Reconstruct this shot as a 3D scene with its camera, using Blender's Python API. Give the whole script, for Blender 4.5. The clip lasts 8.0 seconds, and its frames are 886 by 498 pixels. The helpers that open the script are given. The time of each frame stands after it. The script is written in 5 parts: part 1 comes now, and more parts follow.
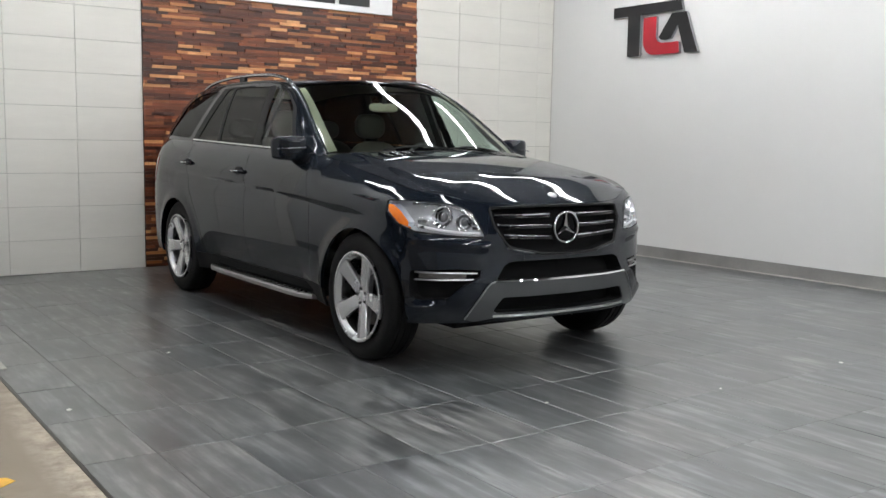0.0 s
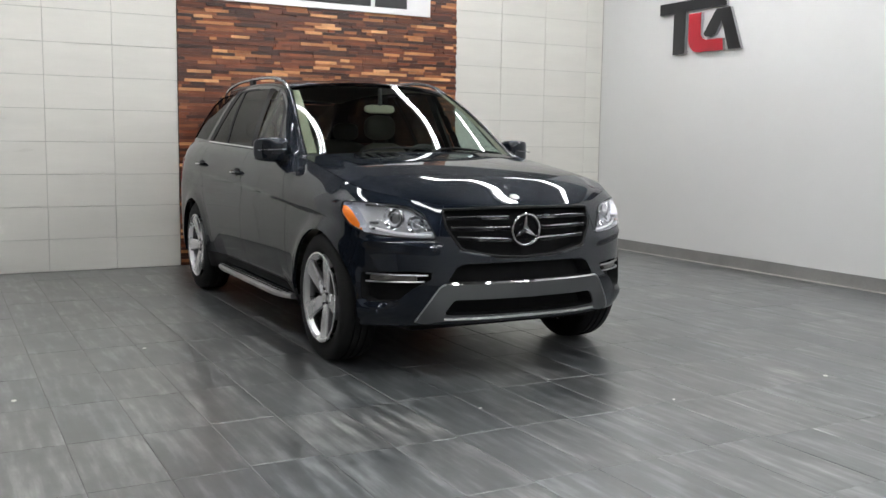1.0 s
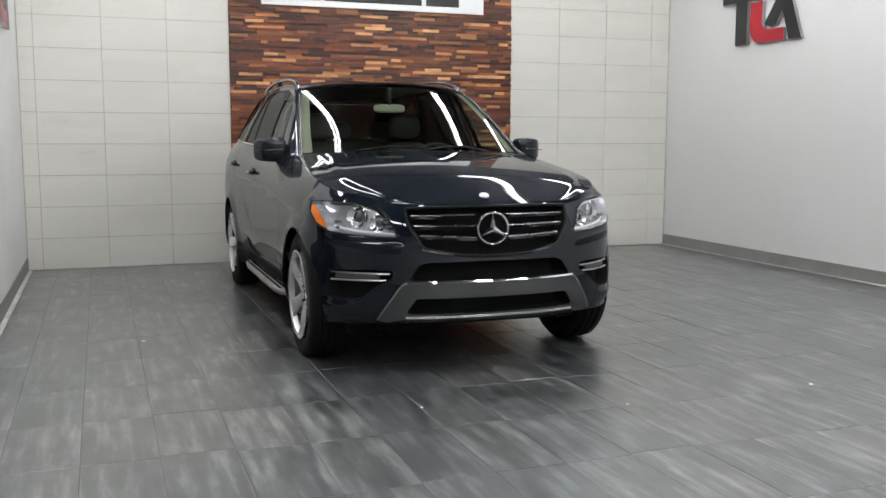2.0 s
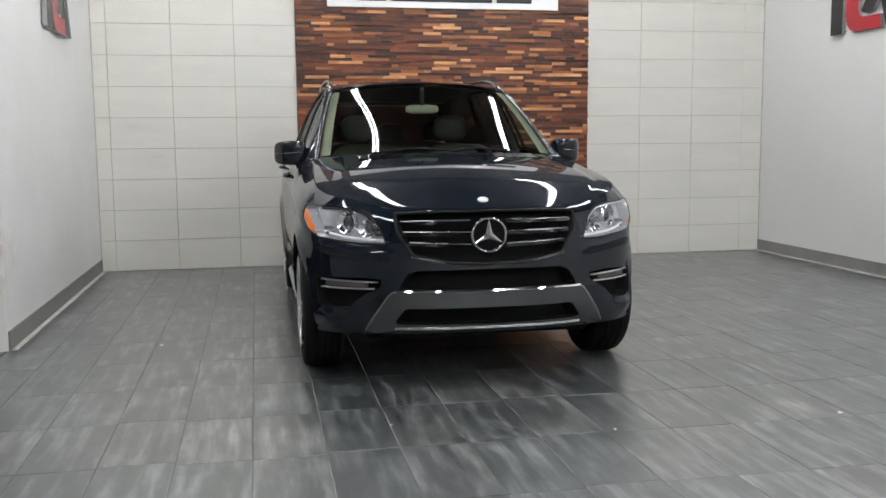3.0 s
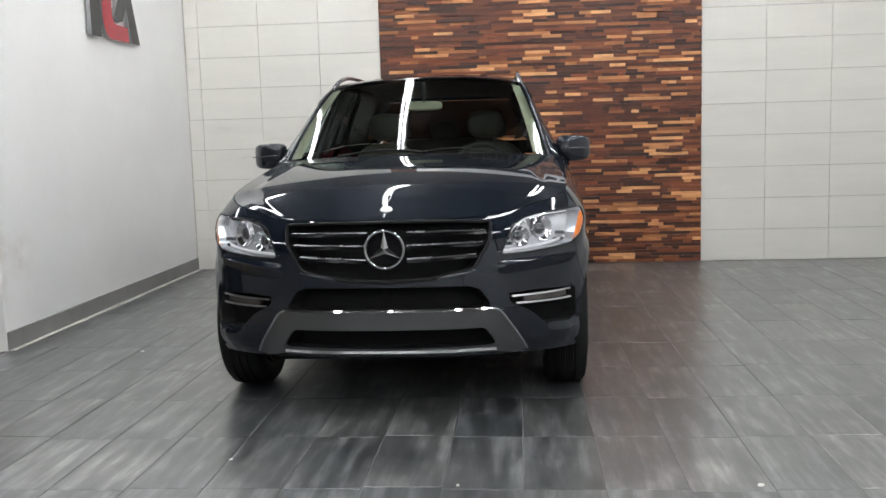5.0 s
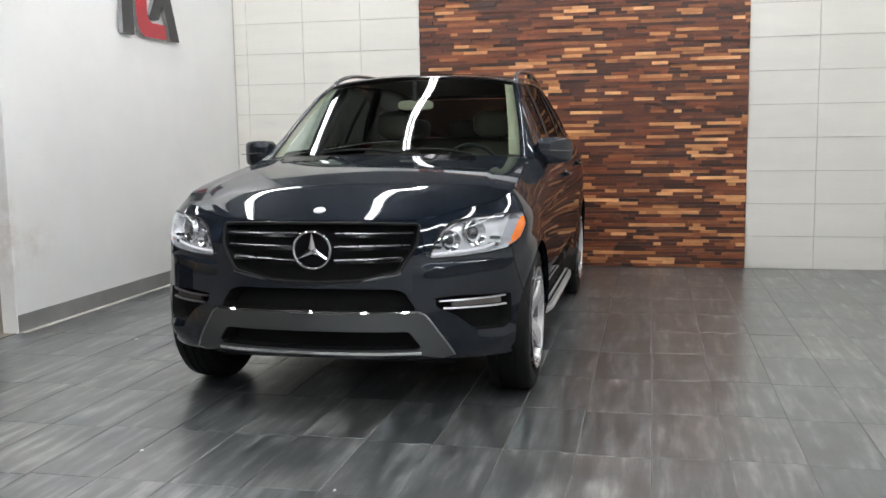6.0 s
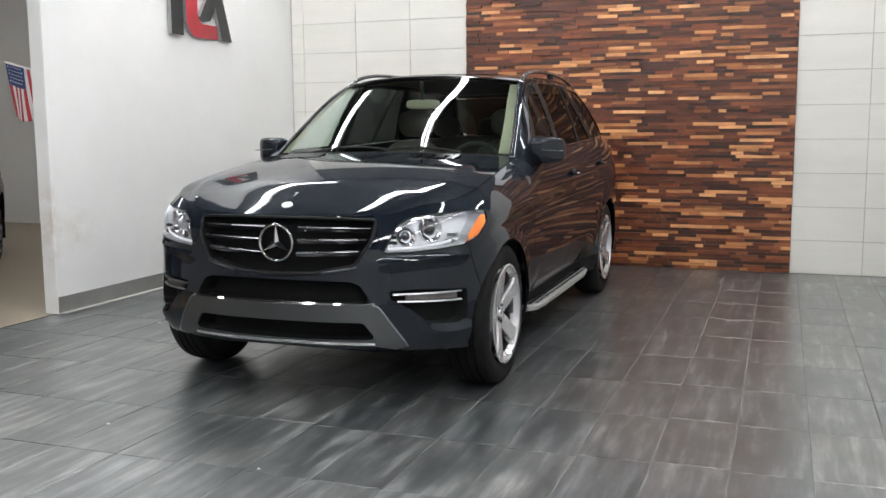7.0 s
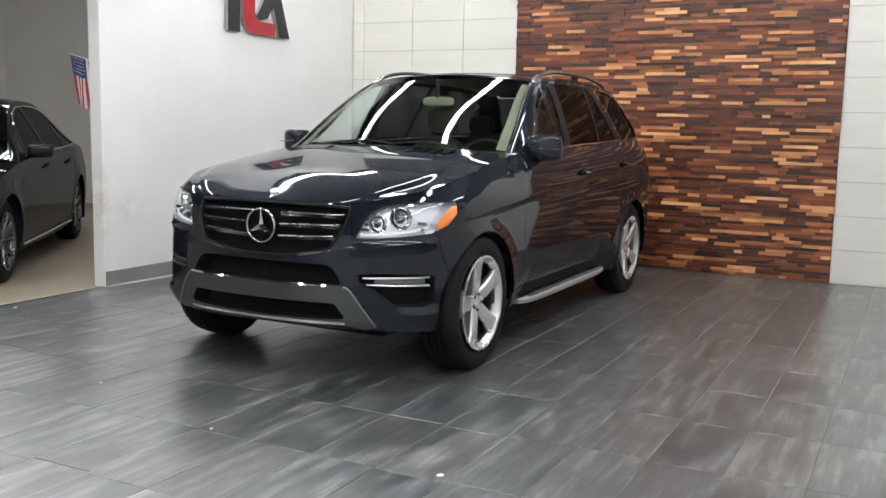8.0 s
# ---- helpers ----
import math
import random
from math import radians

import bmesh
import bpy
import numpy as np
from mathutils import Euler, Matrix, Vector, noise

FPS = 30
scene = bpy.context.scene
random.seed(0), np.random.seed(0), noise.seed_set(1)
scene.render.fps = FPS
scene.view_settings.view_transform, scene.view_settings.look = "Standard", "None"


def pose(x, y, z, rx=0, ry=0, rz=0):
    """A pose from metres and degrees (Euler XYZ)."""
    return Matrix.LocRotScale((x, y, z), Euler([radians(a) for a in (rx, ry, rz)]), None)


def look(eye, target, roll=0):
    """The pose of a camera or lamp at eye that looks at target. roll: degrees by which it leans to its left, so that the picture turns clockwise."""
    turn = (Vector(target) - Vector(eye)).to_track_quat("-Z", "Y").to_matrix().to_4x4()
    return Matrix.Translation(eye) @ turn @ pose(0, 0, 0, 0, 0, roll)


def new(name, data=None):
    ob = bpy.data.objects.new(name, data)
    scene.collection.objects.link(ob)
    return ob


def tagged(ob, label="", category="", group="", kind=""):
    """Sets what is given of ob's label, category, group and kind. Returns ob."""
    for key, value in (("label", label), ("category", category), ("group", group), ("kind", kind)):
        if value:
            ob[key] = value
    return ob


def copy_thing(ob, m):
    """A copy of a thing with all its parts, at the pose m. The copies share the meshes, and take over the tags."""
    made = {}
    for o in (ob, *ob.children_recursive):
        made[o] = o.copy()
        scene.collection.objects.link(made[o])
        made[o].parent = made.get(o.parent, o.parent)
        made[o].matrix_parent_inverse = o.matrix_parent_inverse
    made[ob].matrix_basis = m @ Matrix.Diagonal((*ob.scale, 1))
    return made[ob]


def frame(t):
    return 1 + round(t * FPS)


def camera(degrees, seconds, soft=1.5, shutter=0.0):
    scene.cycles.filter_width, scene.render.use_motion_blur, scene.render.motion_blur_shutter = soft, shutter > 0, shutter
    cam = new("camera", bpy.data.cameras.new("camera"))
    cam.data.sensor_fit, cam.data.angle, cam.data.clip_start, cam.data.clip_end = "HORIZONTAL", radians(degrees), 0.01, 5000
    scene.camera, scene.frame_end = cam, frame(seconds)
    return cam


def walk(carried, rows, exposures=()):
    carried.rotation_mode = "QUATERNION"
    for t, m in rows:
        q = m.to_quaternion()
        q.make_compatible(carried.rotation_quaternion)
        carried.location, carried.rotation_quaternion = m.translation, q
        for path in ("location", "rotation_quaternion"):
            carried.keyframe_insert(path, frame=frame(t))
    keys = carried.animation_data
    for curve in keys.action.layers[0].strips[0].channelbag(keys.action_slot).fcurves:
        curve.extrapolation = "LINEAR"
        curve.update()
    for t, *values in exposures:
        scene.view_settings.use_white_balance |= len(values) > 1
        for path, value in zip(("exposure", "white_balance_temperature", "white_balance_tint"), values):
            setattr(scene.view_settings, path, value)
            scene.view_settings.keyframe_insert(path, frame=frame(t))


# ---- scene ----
cam = camera(50.44, 8.0)
PATH = [
    (0, (0.837, 0.291, 1.276), (1.988, 1.91, 1.048), 1.0),
    (0.5, (1.193, 0.037, 1.273), (2.243, 1.724, 1.048), 1.0),
    (1, (1.612, -0.14, 1.288), (2.555, 1.609, 1.059), 0.8),
    (2.5, (2.897, -0.601, 1.303), (3.428, 1.312, 1.067), -0.4),
    (3, (3.32, -0.466, 1.296), (3.704, 1.483, 1.064), -0.5),
    (3.5, (3.75, -0.355, 1.298), (3.985, 1.617, 1.065), 1.1),
    (4, (4.192, -0.172, 1.312), (4.295, 1.81, 1.071), 1.0),
    (4.5, (4.648, -0.11, 1.318), (4.619, 1.875, 1.075), -0.8),
    (6, (6.011, 0.158, 1.342), (5.579, 2.095, 1.092), -0.9),
    (6.5, (6.403, 0.167, 1.352), (5.855, 2.074, 1.098), -0.5),
    (7, (6.788, 0.236, 1.35), (6.114, 2.101, 1.095), -0.4),
    (7.5, (7.179, 0.205, 1.349), (6.396, 2.027, 1.087), 0.7),
    (8, (7.54, 0.286, 1.332), (6.647, 2.057, 1.075), 1.2),
]
walk(cam, [(t, look(eye, target, roll)) for t, eye, target, roll in PATH], [(0.0, -0.11), (1.0, -0.13), (2.5, -0.22), (4.2, -0.12), (6.5, 0.06), (8.0, 0.12)])

# ---- world, lamps, materials ----
WALL_L, WALL_R, WALL_B, CEIL = 1.765, 8.958, 9.39, 4.0
PANEL_L, PANEL_R = 3.75, 6.875
world = bpy.data.worlds.new("world")
world.use_nodes = True
world.node_tree.nodes["Background"].inputs[0].default_value = (0.9, 0.95, 1.0, 1)
world.node_tree.nodes["Background"].inputs[1].default_value = 0.02
scene.world = world
scene.view_settings.exposure = 0.0
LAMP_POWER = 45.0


def shader(name):
    m = bpy.data.materials.new(name)
    m.use_nodes = True
    nt = m.node_tree
    return m, nt, nt.nodes["Principled BSDF"]


def link(nt, a, b):
    nt.links.new(a, b)


def place_vector(nt, stretch=(1, 1, 1)):
    """Object coordinates, shifted by a random step for each piece, then stretched."""
    co = nt.nodes.new("ShaderNodeTexCoord")
    info = nt.nodes.new("ShaderNodeObjectInfo")
    add = nt.nodes.new("ShaderNodeVectorMath")
    mul = nt.nodes.new("ShaderNodeVectorMath")
    mul.operation = "MULTIPLY"
    step = nt.nodes.new("ShaderNodeMath")
    step.operation = "MULTIPLY"
    step.inputs[1].default_value = 57.0
    link(nt, info.outputs["Random"], step.inputs[0])
    link(nt, co.outputs["Object"], add.inputs[0])
    link(nt, step.outputs[0], add.inputs[1])
    link(nt, add.outputs[0], mul.inputs[0])
    mul.inputs[1].default_value = stretch
    return mul.outputs[0], info.outputs["Random"]


def noise_tex(nt, vec, scale, detail=4.0, rough=0.55):
    n = nt.nodes.new("ShaderNodeTexNoise")
    n.inputs["Scale"].default_value, n.inputs["Detail"].default_value, n.inputs["Roughness"].default_value = scale, detail, rough
    link(nt, vec, n.inputs["Vector"])
    return n.outputs["Fac"]


def ramp(nt, fac, stops):
    r = nt.nodes.new("ShaderNodeValToRGB")
    el = r.color_ramp.elements
    while len(el) < len(stops):
        el.new(0.5)
    for e, (p, c) in zip(el, stops):
        e.position, e.color = p, (*c, 1)
    link(nt, fac, r.inputs[0])
    return r.outputs["Color"]


def mixed(nt, a, b, fac, kind="MIX"):
    m = nt.nodes.new("ShaderNodeMix")
    m.data_type, m.blend_type = "RGBA", kind
    if isinstance(fac, (int, float)):
        m.inputs[0].default_value = fac
    else:
        link(nt, fac, m.inputs[0])
    for sock, v in ((m.inputs[6], a), (m.inputs[7], b)):
        if isinstance(v, tuple):
            sock.default_value = (*v, 1)
        else:
            link(nt, v, sock)
    return m.outputs[2]


def scaled(c, k):
    return tuple(min(1.0, v * k) for v in c)


def mat(name, col, rough=0.5, metal=0.0, var=0.12, scale=5.0, fine=60.0, bump=0.0, stretch=(1, 1, 1), coat=0.0, coat_rough=0.03, rough_var=0.06, spec=0.5):
    """A plain surface with broad and fine variation in colour, gloss and relief."""
    m, nt, b = shader(name)
    vec, _ = place_vector(nt, stretch)
    broad, small = noise_tex(nt, vec, scale), noise_tex(nt, vec, fine, 3.0)
    tone = ramp(nt, broad, [(0.3, scaled(col, 1 - var)), (0.7, scaled(col, 1 + var))])
    tone = mixed(nt, tone, ramp(nt, small, [(0.35, (1 - var / 2,) * 3), (0.65, (1.0,) * 3)]), 1.0, "MULTIPLY")
    link(nt, tone, b.inputs["Base Color"])
    rr = nt.nodes.new("ShaderNodeMapRange")
    rr.inputs["To Min"].default_value, rr.inputs["To Max"].default_value = max(0.01, rough - rough_var), rough + rough_var
    link(nt, broad, rr.inputs["Value"])
    link(nt, rr.outputs[0], b.inputs["Roughness"])
    b.inputs["Metallic"].default_value = metal
    b.inputs["Specular IOR Level"].default_value = spec
    b.inputs["Coat Weight"].default_value, b.inputs["Coat Roughness"].default_value = coat, coat_rough
    if bump:
        bp = nt.nodes.new("ShaderNodeBump")
        bp.inputs["Strength"].default_value, bp.inputs["Distance"].default_value = 1.0, bump
        link(nt, small, bp.inputs["Height"])
        link(nt, bp.outputs[0], b.inputs["Normal"])
    return m


def glow(name, col, strength):
    m, nt, b = shader(name)
    b.inputs["Base Color"].default_value = (0.8, 0.8, 0.8, 1)
    b.inputs["Emission Color"].default_value, b.inputs["Emission Strength"].default_value = (*col, 1), strength
    return m


def glass(name, tint, rough=0.0, clear=0.9, ior=1.5, most=0.9):
    """A thin pane: a gloss over a tinted see-through layer."""
    m, nt, b = shader(name)
    nt.nodes.remove(b)
    see, gloss, fres, mix = (nt.nodes.new(k) for k in ("ShaderNodeBsdfTransparent", "ShaderNodeBsdfGlossy", "ShaderNodeLayerWeight", "ShaderNodeMixShader"))
    five, rise = nt.nodes.new("ShaderNodeMath"), nt.nodes.new("ShaderNodeMapRange")
    five.operation, five.inputs[1].default_value = "POWER", 5.0
    base = ((ior - 1) / (ior + 1)) ** 2 * 1.6
    rise.inputs["To Min"].default_value, rise.inputs["To Max"].default_value = base, most
    fres.inputs["Blend"].default_value = 0.5
    see.inputs[0].default_value = (*scaled(tint, clear), 1)
    gloss.inputs["Roughness"].default_value = rough
    link(nt, fres.outputs["Facing"], five.inputs[0])
    link(nt, five.outputs[0], rise.inputs["Value"])
    link(nt, rise.outputs[0], mix.inputs[0])
    link(nt, see.outputs[0], mix.inputs[1])
    link(nt, gloss.outputs[0], mix.inputs[2])
    link(nt, mix.outputs[0], nt.nodes["Material Output"].inputs[0])
    return m


def floor_tile_material(name):
    m, nt, b = shader(name)
    vec, rnd = place_vector(nt, (1, 1, 1))
    streak_vec, _ = place_vector(nt, (1.0, 0.11, 1.0))
    cloud, streak, fine = noise_tex(nt, vec, 3.2, 5), noise_tex(nt, streak_vec, 19.0, 4, 0.55), noise_tex(nt, vec, 90.0, 2)
    tone = ramp(nt, streak, [(0.30, (0.036, 0.038, 0.040)), (0.50, (0.080, 0.0828, 0.0848)), (0.70, (0.200, 0.204, 0.205))])
    tone = mixed(nt, tone, ramp(nt, cloud, [(0.3, (0.62, 0.65, 0.67)), (0.72, (1.26, 1.24, 1.21))]), 1.0, "MULTIPLY")
    smudge_vec, _ = place_vector(nt, (1.0, 0.34, 1.0))
    smudge = noise_tex(nt, smudge_vec, 8.5, 5, 0.6)
    tone = mixed(nt, tone, ramp(nt, smudge, [(0.34, (0.64, 0.65, 0.66)), (0.66, (1.36, 1.34, 1.32))]), 1.0, "MULTIPLY")
    tone = mixed(nt, tone, ramp(nt, rnd, [(0.0, (0.76, 0.80, 0.83)), (0.35, (0.91, 0.94, 0.96)), (0.7, (1.0, 0.995, 0.99)), (1.0, (1.14, 1.13, 1.11))]), 1.0, "MULTIPLY")
    link(nt, tone, b.inputs["Base Color"])
    rr = nt.nodes.new("ShaderNodeMapRange")
    rr.inputs["To Min"].default_value, rr.inputs["To Max"].default_value = 0.24, 0.42
    b.inputs["Specular IOR Level"].default_value = 1.0
    b.inputs["Coat Weight"].default_value, b.inputs["Coat Roughness"].default_value = 0.50, 0.27
    link(nt, streak, rr.inputs["Value"])
    link(nt, rr.outputs[0], b.inputs["Roughness"])
    bp = nt.nodes.new("ShaderNodeBump")
    bp.inputs["Distance"].default_value = 0.0003
    link(nt, streak, bp.inputs["Height"])
    link(nt, bp.outputs[0], b.inputs["Normal"])
    return m


WOOD_STOPS = [(0.0, (0.028, 0.011, 0.007)), (0.22, (0.070, 0.025, 0.014)), (0.45, (0.130, 0.046, 0.022)), (0.62, (0.230, 0.084, 0.036)), (0.70, (0.095, 0.038, 0.020)), (0.80, (0.30, 0.140, 0.060)), (0.90, (0.50, 0.29, 0.135)), (1.0, (0.80, 0.58, 0.34))]


def wood_material(name, islands=False):
    m, nt, b = shader(name)
    vec, rnd = place_vector(nt, (0.16, 1.0, 1.0))
    if islands:
        rnd = nt.nodes.new("ShaderNodeNewGeometry").outputs["Random Per Island"]
    grain, fine = noise_tex(nt, vec, 30.0, 5, 0.6), noise_tex(nt, vec, 130.0, 3)
    tone = ramp(nt, rnd, [(p, (1.03 * r, 0.75 * g, 0.57 * bl)) for p, (r, g, bl) in WOOD_STOPS])
    tone = mixed(nt, tone, ramp(nt, grain, [(0.3, (0.62, 0.58, 0.55)), (0.7, (1.2, 1.2, 1.2))]), 1.0, "MULTIPLY")
    link(nt, tone, b.inputs["Base Color"])
    b.inputs["Roughness"].default_value = 0.42
    bp = nt.nodes.new("ShaderNodeBump")
    bp.inputs["Distance"].default_value = 0.0012
    link(nt, fine, bp.inputs["Height"])
    link(nt, bp.outputs[0], b.inputs["Normal"])
    return m


M_FLOOR = floor_tile_material("slate_tile")
M_GROUT_F = mat("floor_grout", (0.135, 0.135, 0.132), 0.85, var=0.3)
M_WTILE = mat("wall_tile", (0.67, 0.653, 0.606), 0.30, var=0.035, scale=4.0, fine=26.0, bump=0.0003, stretch=(0.25, 1, 1.6))
M_GROUT_W = mat("wall_grout", (0.34, 0.33, 0.30), 0.9, var=0.15)
M_WALL = mat("painted_wall", (0.60, 0.598, 0.588), 0.55, var=0.012, scale=1.3, fine=140.0, bump=0.0002)
M_CEIL = mat("ceiling_paint", (0.055, 0.055, 0.057), 0.9, var=0.1)
M_GREYWALL = mat("grey_wall", (0.52, 0.50, 0.475), 0.8, var=0.06, scale=0.8, bump=0.0005)
M_BASE = mat("grey_base", (0.19, 0.185, 0.178), 0.55, var=0.14, scale=3.0)
M_CAULK = mat("pale_joint", (0.46, 0.44, 0.41), 0.7, var=0.2)


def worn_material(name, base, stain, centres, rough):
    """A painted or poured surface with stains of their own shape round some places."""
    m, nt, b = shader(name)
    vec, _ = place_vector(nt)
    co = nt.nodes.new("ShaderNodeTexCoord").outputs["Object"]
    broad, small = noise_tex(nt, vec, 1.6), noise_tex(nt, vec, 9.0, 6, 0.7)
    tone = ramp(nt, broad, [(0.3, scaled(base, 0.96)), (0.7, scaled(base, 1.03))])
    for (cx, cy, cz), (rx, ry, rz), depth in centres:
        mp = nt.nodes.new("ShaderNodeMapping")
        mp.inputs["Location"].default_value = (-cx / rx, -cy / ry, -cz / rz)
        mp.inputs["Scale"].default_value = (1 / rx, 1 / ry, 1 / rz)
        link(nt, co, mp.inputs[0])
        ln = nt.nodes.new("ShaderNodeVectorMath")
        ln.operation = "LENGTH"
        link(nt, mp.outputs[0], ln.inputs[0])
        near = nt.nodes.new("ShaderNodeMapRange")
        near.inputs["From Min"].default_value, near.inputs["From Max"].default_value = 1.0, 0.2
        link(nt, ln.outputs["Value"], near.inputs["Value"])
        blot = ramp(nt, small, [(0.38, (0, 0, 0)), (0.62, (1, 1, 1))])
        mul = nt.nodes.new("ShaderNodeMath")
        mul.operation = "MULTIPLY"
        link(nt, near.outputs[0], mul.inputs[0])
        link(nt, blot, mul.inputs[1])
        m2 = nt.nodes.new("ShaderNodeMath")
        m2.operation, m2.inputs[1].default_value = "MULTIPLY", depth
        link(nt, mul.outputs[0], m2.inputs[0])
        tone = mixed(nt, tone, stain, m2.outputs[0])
    link(nt, tone, b.inputs["Base Color"])
    b.inputs["Roughness"].default_value = rough
    bp = nt.nodes.new("ShaderNodeBump")
    bp.inputs["Distance"].default_value = 0.0006
    link(nt, noise_tex(nt, vec, 120.0, 3), bp.inputs["Height"])
    link(nt, bp.outputs[0], b.inputs["Normal"])
    return m


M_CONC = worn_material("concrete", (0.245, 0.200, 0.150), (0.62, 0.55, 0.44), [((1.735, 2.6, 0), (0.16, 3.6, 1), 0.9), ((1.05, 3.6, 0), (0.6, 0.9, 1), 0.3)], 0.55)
M_PARTITION = worn_material("partition_paint", (0.72, 0.716, 0.704), (0.46, 0.38, 0.31), [((1.73, 5.725, 0.66), (0.16, 0.10, 0.42), 0.55), ((1.765, 5.97, 0.60), (0.05, 0.28, 0.22), 0.35)], 0.55)
M_YELLOW = mat("yellow_paint", (0.75, 0.42, 0.05), 0.6, var=0.2)
M_TRIM = mat("edge_trim", (0.05, 0.042, 0.035), 0.4, metal=0.5, var=0.2)
M_WOOD = wood_material("wood_strip")
M_WOOD_I = wood_material("wood_strip_field", True)
M_BACK = mat("dark_backing", (0.018, 0.011, 0.008), 0.9)
M_ALU = mat("brushed_board", (0.80, 0.80, 0.80), 0.32, metal=0.35, var=0.03, stretch=(0.05, 1, 1), fine=160.0)
M_INK = mat("black_letter", (0.012, 0.012, 0.013), 0.35, var=0.1)
M_RED = mat("red_letter", (0.33, 0.012, 0.022), 0.35, var=0.08)
M_SIDE = mat("letter_side", (0.32, 0.32, 0.33), 0.35, metal=0.6, var=0.1)
M_LAMPBODY = mat("lamp_housing", (0.75, 0.75, 0.75), 0.5, var=0.03)
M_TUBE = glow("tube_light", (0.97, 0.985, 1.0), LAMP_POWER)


# ---- mesh helpers ----
def mesh_of(name, bm, material=None, smooth=False):
    me = bpy.data.meshes.new(name)
    bmesh.ops.recalc_face_normals(bm, faces=bm.faces)
    bm.to_mesh(me)
    bm.free()
    if material is not None:
        me.materials.append(material)
    if smooth:
        me.polygons.foreach_set("use_smooth", [True] * len(me.polygons))
        me.set_sharp_from_angle(angle=radians(38))
    return me


def part(name, bm, material, parent, label="", smooth=False):
    """One mesh object under a thing or under a part of it."""
    ob = new(name, mesh_of(name, bm, material, smooth))
    ob.parent = parent
    if label:
        tagged(ob, label)
    return ob


def thing(name, label, category, m=None, group="", kind=""):
    ob = new(name)
    ob.empty_display_size = 0.1
    if m is not None:
        ob.matrix_basis = m
    return tagged(ob, label, category, group, kind)


def add_box(bm, lo, hi, bevel=0.0, segs=1):
    made = bmesh.ops.create_cube(bm, size=1.0)["verts"]
    for v in made:
        v.co = Vector([lo[i] + (v.co[i] + 0.5) * (hi[i] - lo[i]) for i in range(3)])
    if bevel:
        edges = list({e for v in made for e in v.link_edges})
        bmesh.ops.bevel(bm, geom=edges, offset=bevel, segments=segs, affect="EDGES", profile=0.6)
    return bm


def box(lo, hi, bevel=0.0, segs=1):
    return add_box(bmesh.new(), lo, hi, bevel, segs)


def add_prism(bm, poly, to3, depth, bevel=0.0):
    """A flat outline (list of pairs) given depth; to3(a, b, d) lays it into space."""
    front = [bm.verts.new(to3(a, b, depth)) for a, b in poly]
    back = [bm.verts.new(to3(a, b, 0.0)) for a, b in poly]
    bm.faces.new(front)
    bm.faces.new(back[::-1])
    n = len(poly)
    for i in range(n):
        bm.faces.new((front[i], front[(i + 1) % n], back[(i + 1) % n], back[i]))
    return bm


def structure(name, bm, material, label, category):
    return tagged(new(name, mesh_of(name, bm, material)), label, category, kind="structure")


# ---- the shell of the showroom ----
TILE_TOP = 3.07
structure("wall_back", box((WALL_L - 0.25, WALL_B + 0.011, -0.1), (WALL_R + 0.2, WALL_B + 0.25, TILE_TOP)), M_GROUT_W, "back wall behind pale rectangular tiles", "wall")
# out of view; assumed dark so the bonnet mirrors no pale wall
structure("wall_back_upper", box((WALL_L - 0.25, WALL_B + 0.004, TILE_TOP + 0.001), (WALL_R + 0.2, WALL_B + 0.25, CEIL)), M_CEIL, "unseen wall above the tiles, kept dark for the bonnet reflection", "wall")
wall_back = bpy.data.objects["wall_back"]
wall_right = structure("wall_right", box((WALL_R, -7.5, -0.1), (WALL_R + 0.2, WALL_B + 0.011, CEIL)), M_WALL, "smooth white painted side wall", "wall")
wall_left = structure("wall_left", box((1.645, 5.725, -0.1), (WALL_L, WALL_B + 0.011, CEIL), 0.004), M_PARTITION, "white painted partition wall with scuffed end", "wall")
# out of view; its white throws light back onto the lower walls
structure("wall_front", box((-6.2, -7.7, -0.1), (WALL_R + 0.2, -7.5, CEIL)), M_WALL, "unseen plain wall closing the showroom, white to bounce light", "wall")
structure("wall_bay_back", box((-6.2, 11.2, -0.1), (1.643, 11.4, CEIL)), M_GREYWALL, "shaded grey wall of the neighbouring bay", "wall")
structure("wall_bay_side", box((-6.4, -7.7, -0.1), (-6.2, 11.4, CEIL)), M_GREYWALL, "plain grey side wall of the neighbouring bay", "wall")
structure("wall_bay_return", box((1.47, WALL_B + 0.25, -0.1), (1.643, 11.2, CEIL)), M_GREYWALL, "grey return wall of the neighbouring bay", "wall")
structure("ceiling", box((-6.4, -7.7, CEIL), (WALL_R + 0.2, 11.4, CEIL + 0.15)), M_CEIL, "dark painted showroom ceiling", "ceiling")
floor_slab = structure("floor", box((1.752, -7.5, -0.12), (WALL_R, WALL_B + 0.011, -0.0025)), M_GROUT_F, "grey slate-look tiled showroom floor", "floor")
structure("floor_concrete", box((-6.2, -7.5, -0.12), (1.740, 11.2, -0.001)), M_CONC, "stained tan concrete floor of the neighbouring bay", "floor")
structure("trim", box((1.740, -7.5, -0.12), (1.752, 5.723, 0.002)), M_TRIM, "dark metal edge strip between tile and concrete", "trim")
for nm, lo, hi in (("baseboard", (WALL_R - 0.012, -7.4, 0.004), (WALL_R - 0.0005, WALL_B, 0.125)), ("baseboard", (WALL_L + 0.0005, 5.730, 0.004), (WALL_L + 0.012, WALL_B, 0.125))):
    structure(nm, box(lo, hi, 0.002), M_BASE, "grey rubber base strip along the white wall", "baseboard")
